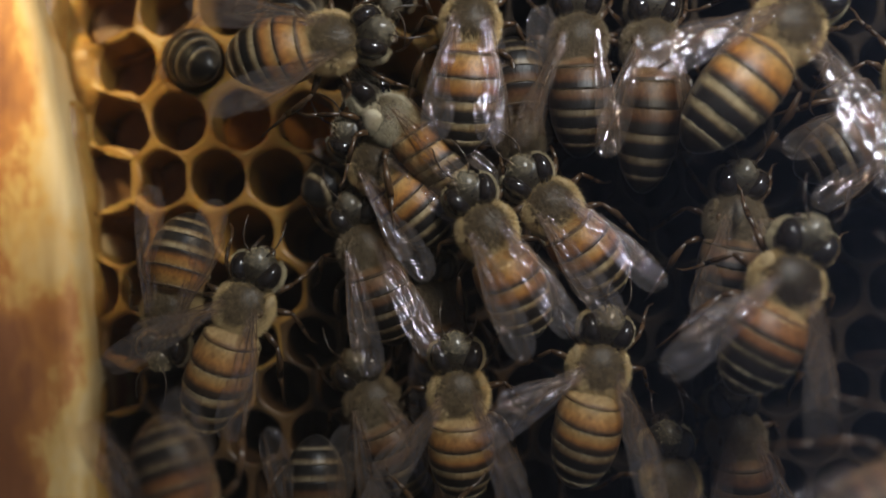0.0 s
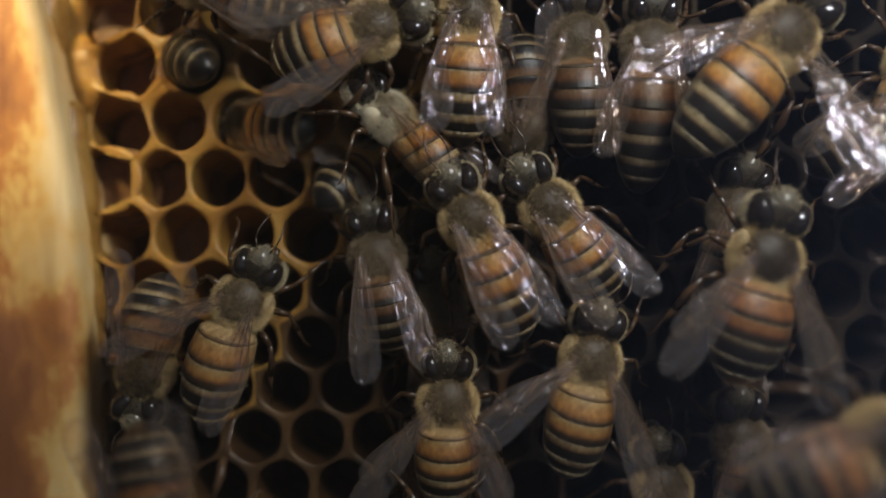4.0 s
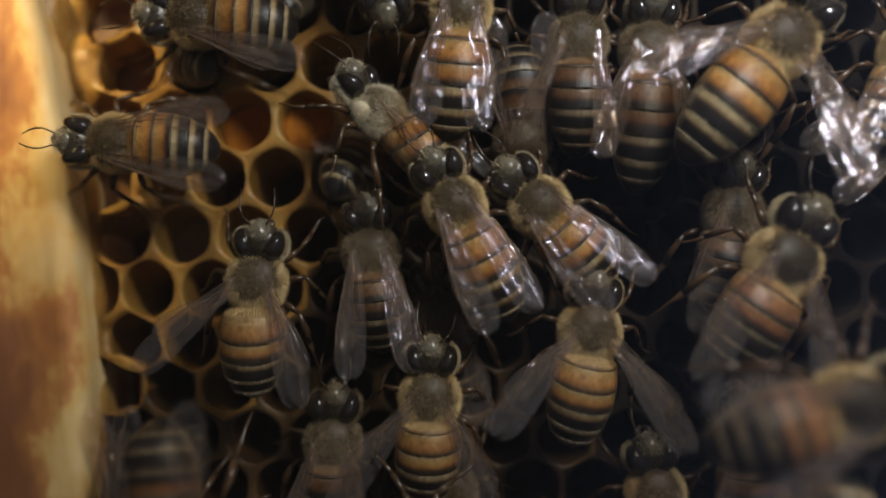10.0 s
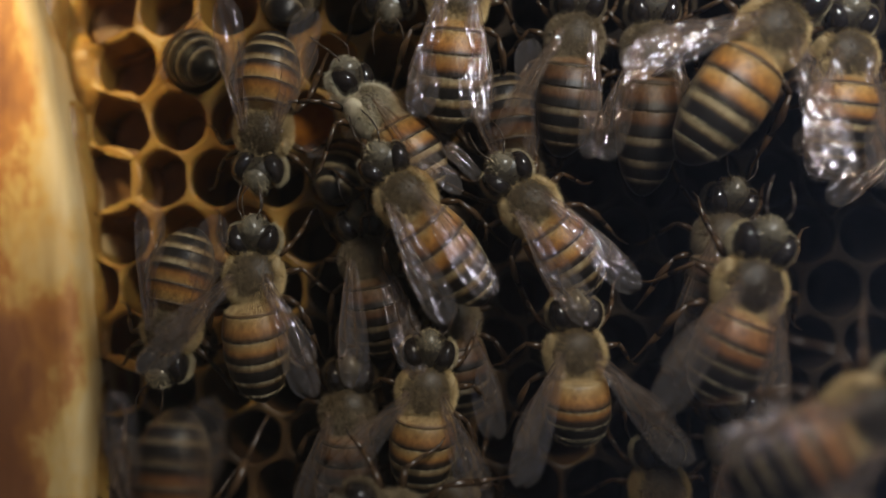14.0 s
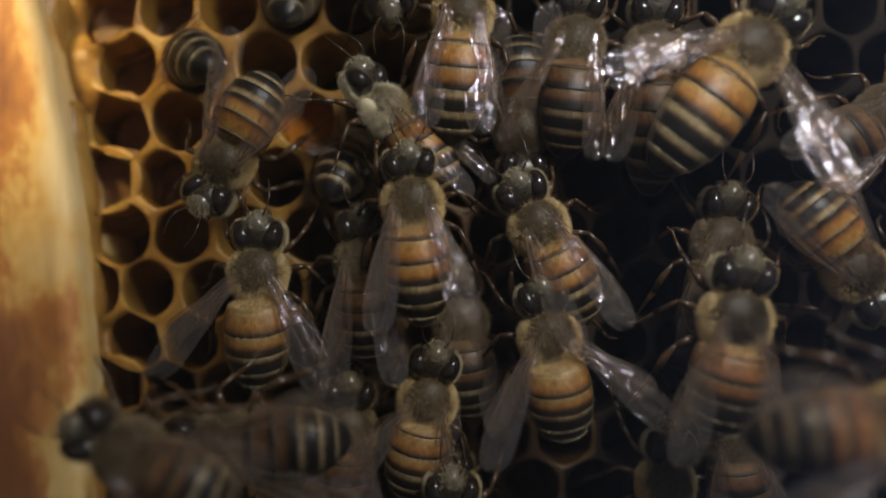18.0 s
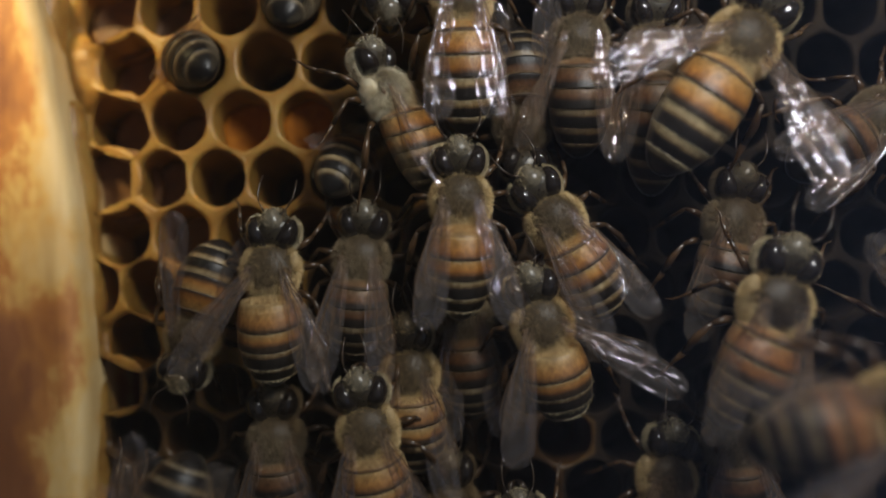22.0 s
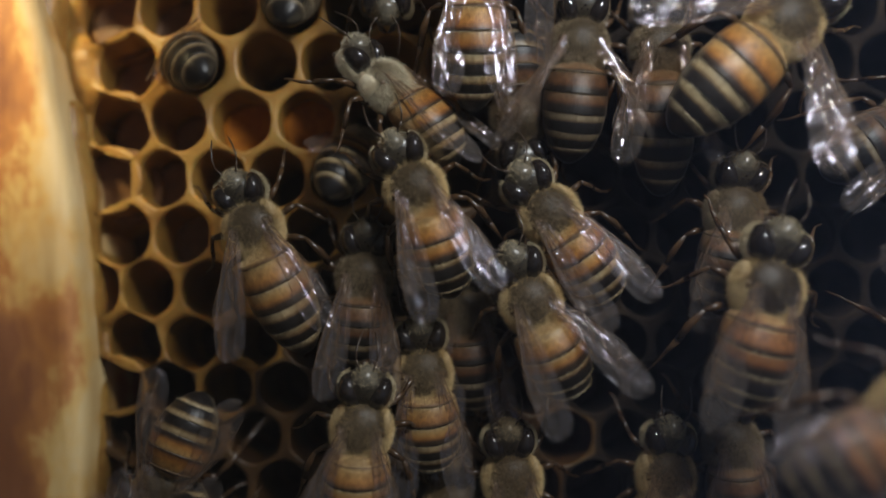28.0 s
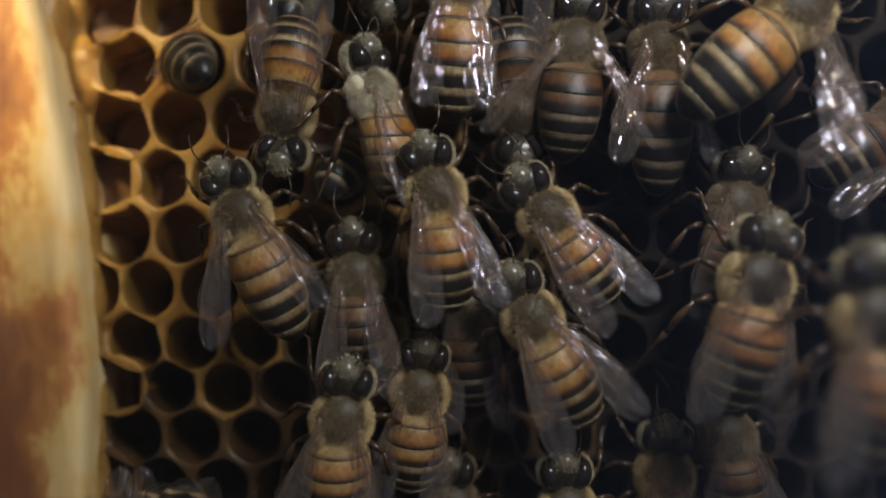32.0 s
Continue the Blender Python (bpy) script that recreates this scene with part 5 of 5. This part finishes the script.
    walk(top_gap, [(0, crawl(10.58, 4.8, 16.36, 2)), (12, crawl(10.63, 4.8, 16.36, -2)), (14, crawl(10.33, 4.8, 16.38, -7)), (17, crawl(10.28, 4.8, 16.17, -8)), (20, crawl(10.74, 4.8, 16.36, 1)), (23, crawl(10.63, 4.8, 16.36, -1)), (24, crawl(10.57, 4.8, 16.36, -3)), (25, crawl(9.75, 4.8, 15.92, 3)), (28, crawl(10.68, 4.8, 15.93, -5)), (29, crawl(10.62, 4.8, 15.93, -5)), (30, crawl(10.45, 4.8, 15.70, -5)), (31, crawl(10.27, 4.8, 15.95, -8)), (32, crawl(10.36, 4.8, 15.94, -6))])
    fan(top_gap, [(0, 22, 3), (22, 20, 4), (24, 15, 25), (28, 25, 35), (32, 30, 35)], (58, 38))
    fan(top_right_under, [(0, 15, 12), (32, 15, 12)], (40, 40))
    walk(top_deep, [(0, crawl(6.33, 3.4, 9.19, -174)), (6, crawl(6.70, 3.4, 9.66, -177)), (10, crawl(6.40, 3.4, 8.74, -176)), (13, crawl(5.71, 3.4, 5.98, -171)), (16, crawl(6.09, 3.4, 8.73, -174)), (20, crawl(6.44, 3.4, 9.66, -180)), (24, crawl(6.33, 3.4, 10.10, -174)), (32, crawl(5.93, 3.4, 11.02, -175))])
    walk(foamy_face, [(0, crawl(-3.95, 5.2, 10.01, 42, 0, 50)), (1, crawl(-4.09, 5.2, 9.86, 44, 0, 50)), (3, crawl(-3.96, 5.2, 10.00, 42, 0, 50)), (6, crawl(-4.41, 5.2, 10.44, 42, 0, 50)), (7, crawl(-4.49, 5.2, 10.12, 45, 0, 50)), (9, crawl(-4.76, 5.2, 10.52, 44, 0, 50)), (10, crawl(-4.85, 5.2, 10.65, 42, 0, 50)), (12, crawl(-5.16, 5.2, 11.02, 40, 0, 50)), (13, crawl(-5.27, 5.2, 11.37, 37, 0, 50)), (14, crawl(-5.41, 5.2, 10.77, 39, 0, 50)), (17, crawl(-4.15, 5.2, 10.47, 43, 0, 50)), (18, crawl(-4.37, 5.2, 10.73, 38, 0, 50)), (19, crawl(-4.68, 5.2, 10.83, 41, 0, 50)), (20, crawl(-4.63, 5.2, 11.10, 42, 0, 50)), (22, crawl(-4.27, 5.2, 11.92, 26, 0, 50)), (23, crawl(-4.38, 5.2, 11.79, 43, 0, 50)), (24, crawl(-4.87, 5.2, 11.51, 47, 0, 50)), (25, crawl(-5.25, 5.2, 11.59, 49, 0, 50)), (28, crawl(-4.37, 5.2, 12.67, 43, 0, 50)), (29, crawl(-4.47, 5.2, 12.71, 31, 0, 50)), (30, crawl(-4.71, 5.2, 12.93, 22, 0, 50)), (31, crawl(-5.20, 5.2, 11.67, 13, 0, 50)), (32, crawl(-5.40, 5.2, 11.90, 13, 0, 50))])
    walk(crosser_top, [(0, crawl(-8.37, 8.0, 15.31, -78)), (1, crawl(-8.58, 8.0, 15.50, -78)), (2, crawl(-6.64, 8.0, 15.51, -74)), (3, crawl(-5.94, 8.0, 15.50, -70)), (6, crawl(-2.37, 8.0, 22.42, -70)), (7, crawl(-1.09, 8.0, 25.73, -69)), (32, crawl(0.14, 8.0, 29.99, -70))])
    step(crosser_top, 0.5, 7)
    walk(cell_visitor, [(0, crawl(-5.15, 4.8, 6.50, 41)), (1, crawl(-7.87, 4.8, 8.78, 58)), (2, crawl(-12.95, 4.8, 9.78, 85)), (3, crawl(-16.60, 1.2, 10.45, 81, -20)), (4, crawl(-17.00, -1.6, 10.80, 80, -36)), (6, crawl(-16.90, -2.0, 11.01, 79, -40)), (7, crawl(-16.90, -2.0, 10.75, 83, -40)), (8, crawl(-16.70, -0.8, 10.20, 78, -32)), (8.5, crawl(-17.10, 3.0, 9.45, 84, -8)), (9, crawl(-18.49, 4.8, 9.18, 90)), (9.5, crawl(-20.94, 4.8, 8.90, 88)), (10, crawl(-25.61, 4.8, 8.29, 87)), (10.5, crawl(-25.75, 4.8, 9.98, 73)), (11, crawl(-25.48, 4.8, 9.25, 76)), (11.5, crawl(-24.13, 4.8, 5.66, 103)), (12, crawl(-22.34, 4.8, 1.90, 135)), (13, crawl(-21.03, 4.8, -2.49, 179)), (14, crawl(-21.27, 4.8, -6.12, 168)), (15, crawl(-22.19, 4.8, -12.78, 168)), (17, crawl(-21.29, 4.8, -21.67, 168)), (32, crawl(-21.43, 4.8, -26.09, 171))])
    step(cell_visitor, 0.2, 15)
    walk(traveller, [(0, crawl(-27.45, 4.6, 29.65, 109)), (3, crawl(-20.59, 4.6, 23.36, 84)), (6, crawl(-17.21, 4.6, 19.01, 70)), (7, crawl(-16.06, 4.6, 19.09, 72)), (8, crawl(-19.69, 4.6, 17.77, 88)), (9, crawl(-21.25, 4.6, 17.97, 92)), (10, crawl(-19.47, 4.6, 18.10, 86)), (11, crawl(-21.47, 4.6, 17.88, 90)), (11.5, crawl(-18.78, 4.6, 18.61, 120)), (12, crawl(-16.53, 4.6, 17.33, 177)), (13, crawl(-15.77, 4.6, 11.54, 180)), (14, crawl(-14.13, 4.6, 9.29, 174)), (14.5, crawl(-14.51, 4.6, 8.86, 177)), (16.5, crawl(-16.16, 4.6, 8.41, 150)), (17, crawl(-17.58, 4.6, 7.95, 142)), (18, crawl(-17.14, 4.6, 6.91, 152)), (19, crawl(-17.36, 3.4, 5.28, 170)), (20, crawl(-17.63, 3.0, -1.33, 172)), (21, crawl(-19.47, 3.0, -4.08, 172)), (22, crawl(-20.17, 3.0, -6.92, 164)), (23, crawl(-20.42, 3.2, -9.38, 166)), (24, crawl(-20.28, 4.6, -11.11, 164)), (25, crawl(-20.69, 4.6, -13.79, 164)), (28, crawl(-21.94, 4.6, -18.81, 158)), (29, crawl(-23.20, 4.6, -20.09, 161)), (30, crawl(-24.09, 4.6, -25.44, 161)), (32, crawl(-24.09, 4.6, -26.33, 161))])
    step(traveller, 5, 32)
    walk(left_low, [(0, crawl(-21.61, 4.0, -4.89, 168)), (1, crawl(-22.66, 4.0, -6.90, 171)), (2, crawl(-23.09, 4.0, -8.52, 167)), (3, crawl(-23.48, 4.0, -9.39, 170)), (6, crawl(-23.79, 4.0, -13.02, 167)), (8, crawl(-24.04, 4.0, -20.29, 163)), (32, crawl(-24.17, 4.0, -26.56, 166))])
    step(left_low, 0.2, 8)
    walk(near_blur, [(0, crawl(26.58, 22.5, -12.25, -60)), (3, crawl(25.04, 22.5, -11.02, -65)), (5.5, crawl(22.90, 22.5, -9.02, -66)), (6, crawl(22.90, 22.5, -8.62, -68)), (6.5, crawl(22.59, 22.5, -9.02, -70)), (7, crawl(21.88, 22.5, -8.41, -70)), (7.3, crawl(23.66, 22.5, -9.33, -72)), (7.6, crawl(26.58, 22.5, -9.33, -76)), (8, crawl(27.50, 22.5, -9.33, -80)), (8.6, crawl(26.27, 22.5, -9.33, -82)), (9, crawl(23.20, 22.5, -9.48, -82)), (9.5, crawl(22.13, 22.5, -9.33, -80)), (10.5, crawl(22.44, 22.5, -7.95, -62)), (11, crawl(23.05, 22.5, -8.41, -52)), (12, crawl(21.73, 22.5, -7.40, -44)), (13, crawl(22.04, 22.5, -7.64, -48)), (14, crawl(22.90, 22.5, -9.02, -60)), (17, crawl(23.82, 22.5, -8.56, -72)), (18, crawl(24.74, 22.5, -9.48, -84)), (19, crawl(24.43, 22.5, -9.02, -84)), (20, crawl(25.20, 22.5, -9.33, -80)), (21.5, crawl(24.43, 22.5, -8.56, -74)), (24, crawl(25.04, 22.5, -9.79, -80)), (25, crawl(24.74, 22.5, -9.33, -80)), (28, crawl(25.35, 22.5, -9.02, -56)), (29, crawl(23.82, 22.5, -4.88, -10)), (29.5, crawl(23.36, 22.5, -3.19, 0)), (30, crawl(23.05, 22.5, -3.41, 4)), (31, crawl(23.20, 22.5, -3.71, 0)), (32, crawl(23.36, 22.5, -3.96, 0))])
    step(near_blur, 3, 31)
    walk(near_passer, [(0, crawl(29.95, 22.5, -3.65, 80)), (7, crawl(29.34, 22.5, -7.64, 86)), (7.6, crawl(28.11, 22.5, -8.41, 88)), (8, crawl(24.12, 22.5, -8.87, 86)), (8.3, crawl(20.81, 22.5, -10.04, 96)), (8.6, crawl(19.89, 22.5, -12.09, 118)), (9, crawl(19.67, 22.5, -15.93, 150)), (9.6, crawl(20.13, 22.5, -20.23, 165)), (32, crawl(20.75, 22.5, -21.76, 165))])
    step(near_passer, 6.5, 9.6)
    walk(tail_up, [(0, crawl(34.96, 8.5, 12.66, -11)), (11, crawl(34.42, 8.5, 14.48, -21)), (13, crawl(29.68, 8.5, 14.30, -9)), (14, crawl(29.45, 8.5, 13.86, -6)), (14.6, crawl(29.46, 8.5, 11.52, -63)), (15.2, crawl(29.48, 8.5, 9.18, -121)), (16, crawl(28.19, 8.5, 3.71, -151)), (17, crawl(28.18, 8.5, 0.54, -132)), (18, crawl(30.25, 8.5, -1.58, -142)), (19, crawl(31.41, 8.5, -1.64, -140)), (20, crawl(36.81, 8.5, -4.15, -139)), (32, crawl(38.59, 8.5, -5.71, -142))])
    step(tail_up, 11, 20)
    walk(far_right, [(0, crawl(34.08, 6.5, 9.68, -61)), (10, crawl(35.10, 6.5, 10.72, -56)), (22, crawl(33.29, 6.5, 9.99, -58)), (23, crawl(33.31, 6.5, 10.82, -58)), (25, crawl(35.06, 6.5, 10.36, -57)), (28, crawl(35.90, 6.5, 9.95, -58)), (32, crawl(35.04, 6.5, 9.52, -58))])
    walk(glass_runner, [(0, crawl(-2.80, 19, -28.70, 60)), (16, crawl(-6.15, 19, -25.36, 60)), (17, crawl(-12.17, 19, -19.01, 60)), (17.6, crawl(-16.17, 19, -14.00, 60)), (18, crawl(-18.51, 19, -12.00, 62)), (18.3, crawl(-20.18, 19, -9.99, 54)), (18.5, crawl(-22.18, 19, -9.33, 40)), (18.7, crawl(-22.68, 19, -7.59, 28)), (19, crawl(-23.35, 19, -4.98, 15)), (19.2, crawl(-23.99, 19, -3.84, 30)), (19.5, crawl(-25.93, 19, -3.91, 78)), (19.8, crawl(-26.46, 19, -4.48, 93)), (20, crawl(-28.26, 19, -5.18, 97)), (20.3, crawl(-31.81, 19, -6.38, 100)), (21, crawl(-40.22, 19, -7.32, 100)), (32, crawl(-42.23, 19, -7.32, 100))])
    step(glass_runner, 17, 21.5)
    walk(mid_deep, [(0, crawl(-0.43, 2.4, -4.55, 8)), (8, crawl(-0.42, 2.4, -5.01, 8)), (16, crawl(1.13, 2.4, -5.95, 7)), (32, crawl(1.93, 2.4, -5.04, 5))])
    walk(right_deep, [(0, crawl(23.60, 3.4, -15.20, 6)), (9, crawl(24.20, 3.4, -15.80, 2)), (18, crawl(23.10, 3.4, -15.40, 8)), (25, crawl(23.40, 3.4, -16.00, 4)), (32, crawl(22.90, 3.4, -15.30, 8))])
    walk(low_deep_a, [(0, crawl(-10.16, 3.6, -23.01, -179)), (1, crawl(-9.17, 3.6, -17.61, -174)), (2, crawl(-10.66, 3.6, -21.74, -172)), (3, crawl(-10.85, 3.6, -25.37, -150)), (4, crawl(-10.16, 3.6, -28.09, -90)), (5, crawl(-8.80, 3.6, -27.18, -20)), (6, crawl(-7.90, 3.6, -23.55, -5)), (7, crawl(-7.90, 3.6, -19.92, -4)), (8, crawl(-8.12, 3.6, -16.29, -3)), (9, crawl(-8.96, 3.6, -15.90, -3)), (14, crawl(-7.60, 3.6, -13.17, -3)), (18, crawl(-7.60, 3.6, -14.54, -3)), (21, crawl(-11.98, 3.6, -15.84, 4)), (23, crawl(-14.25, 3.6, -14.93, 6)), (24, crawl(-14.93, 3.6, -15.84, 8)), (25, crawl(-15.38, 3.6, -17.65, 6)), (26.5, crawl(-16.06, 3.6, -23.55, 4)), (32, crawl(-16.06, 3.6, -29.00, 2))])
    walk(low_deep_b, [(0, crawl(18.08, 4.2, -18.46, 5)), (10, crawl(16.87, 4.2, -19.34, 8)), (20, crawl(17.76, 4.2, -18.43, -8)), (32, crawl(17.59, 4.2, -18.01, -3))])
    walk(low_mid, [(0, crawl(5.48, 5.5, -29.95, 7)), (22, crawl(6.24, 5.5, -23.38, 5)), (24, crawl(6.46, 5.5, -20.31, 5)), (25, crawl(6.62, 5.5, -21.19, 4)), (28, crawl(5.37, 5.5, -17.89, 5)), (29, crawl(6.43, 5.5, -17.68, 0)), (30, crawl(6.59, 5.5, -19.00, -1)), (31, crawl(7.15, 5.5, -18.56, 2)), (32, crawl(9.64, 5.5, -20.31, 3))])
    walk(left_bottom, [(0, crawl(-15.68, 15.5, -18.21, -160)), (2, crawl(-16.58, 15.5, -19.47, -167)), (6, crawl(-18.57, 15.5, -18.39, -172)), (9, crawl(-17.85, 15.5, -18.93, -175)), (13, crawl(-17.13, 15.5, -18.03, -178)), (14, crawl(-17.49, 15.5, -18.21, -184)), (16, crawl(-18.21, 15.5, -19.84, -187)), (18, crawl(-18.93, 15.5, -23.09, -189)), (32, crawl(-18.93, 15.5, -24.53, -184))])
    walk(top_left_deep, [(0, crawl(-4.38, 4.0, 23.11, -178)), (6, crawl(-4.45, 4.0, 22.21, -184)), (16, crawl(-4.25, 4.0, 22.66, -180)), (32, crawl(-4.57, 4.0, 22.66, -182))])
    walk(in_cell_mid, [(0, crawl(-6.68, -4.5, 7.27, -54, -60)), (1, crawl(-6.74, -4.5, 7.32, -49, -60)), (2, crawl(-6.75, -4.5, 7.42, -41, -60)), (6, crawl(-6.52, -4.5, 7.84, -37, -60)), (9, crawl(-6.64, -4.5, 8.78, -27, -60)), (12, crawl(-7.21, -4.5, 9.28, -19, -60)), (14, crawl(-7.52, -4.5, 8.95, -18, -60)), (17, crawl(-7.45, -4.5, 9.06, -19, -60)), (20, crawl(-7.21, -4.5, 8.97, -26, -60)), (22, crawl(-7.27, -4.5, 9.41, -22, -60)), (25, crawl(-7.51, -4.5, 8.76, -28, -60)), (28, crawl(-7.37, -4.5, 9.19, -22, -60)), (32, crawl(-7.31, -4.5, 9.11, -24, -60))])
    walk(in_cell_left, [(0, crawl(-23.50, -4.2, 17.70, 55, -55)), (6, crawl(-23.55, -4.2, 17.75, 53, -55)), (10, crawl(-23.20, -4.2, 17.40, 60, -55)), (14, crawl(-23.50, -4.2, 17.65, 56, -55)), (20, crawl(-23.50, -4.2, 17.70, 55, -55)), (25, crawl(-23.60, -4.2, 17.60, 50, -55)), (32, crawl(-23.60, -4.2, 17.60, 50, -55))])
    walk(in_cell_top, [(0, crawl(-12.60, -4.4, 22.90, 2, -60)), (3, crawl(-12.30, -4.4, 23.30, 6, -60)), (6, crawl(-12.60, -4.4, 23.60, 2, -60)), (10, crawl(-12.80, -4.4, 23.80, -2, -60)), (17, crawl(-12.90, -4.4, 23.50, 2, -60)), (32, crawl(-12.90, -4.4, 23.50, 2, -60))])
    walk(late_comer, [(0, crawl(-6.16, 5.0, 41.37, 176)), (28, crawl(-7.35, 5.0, 33.83, 174)), (30, crawl(-9.00, 5.0, 20.08, 172)), (31, crawl(-10.67, 5.0, 14.30, 170)), (32, crawl(-12.26, 5.0, 10.58, 174))])
    walk(low_shy, [(0, crawl(-5.65, 3.4, -12.48, 24)), (1, crawl(-5.42, 3.4, -13.39, 20)), (2, crawl(-3.60, 3.4, -14.98, 12)), (3, crawl(-2.23, 3.4, -16.35, 6)), (6, crawl(0.27, 3.4, -18.62, 4)), (32, crawl(0.73, 3.4, -20.90, 4))])
    walk(low_crosser, [(0, crawl(0.23, 13, -21.28, 75)), (14, crawl(-3.20, 13, -18.62, 70)), (16.5, crawl(-11.95, 13, -13.67, 84)), (17, crawl(-13.10, 13, -13.60, 88)), (18, crawl(-14.62, 13, -13.13, 92)), (18.5, crawl(-15.19, 13, -12.72, 96)), (19, crawl(-17.28, 13, -13.10, 104)), (19.5, crawl(-17.82, 13, -14.24, 128)), (20, crawl(-18.58, 13, -15.57, 142)), (21, crawl(-19.38, 13, -17.48, 152)), (22, crawl(-19.76, 13, -21.67, 160)), (24, crawl(-19.57, 13, -24.71, 165)), (32, crawl(-19.57, 13, -24.71, 165))])
    step(low_crosser, 14, 23)
    feel((amber_left, centre, right_mate, lower_right, bottom_mid, bottom_climber, right_big, traveller, cell_visitor))


motions()
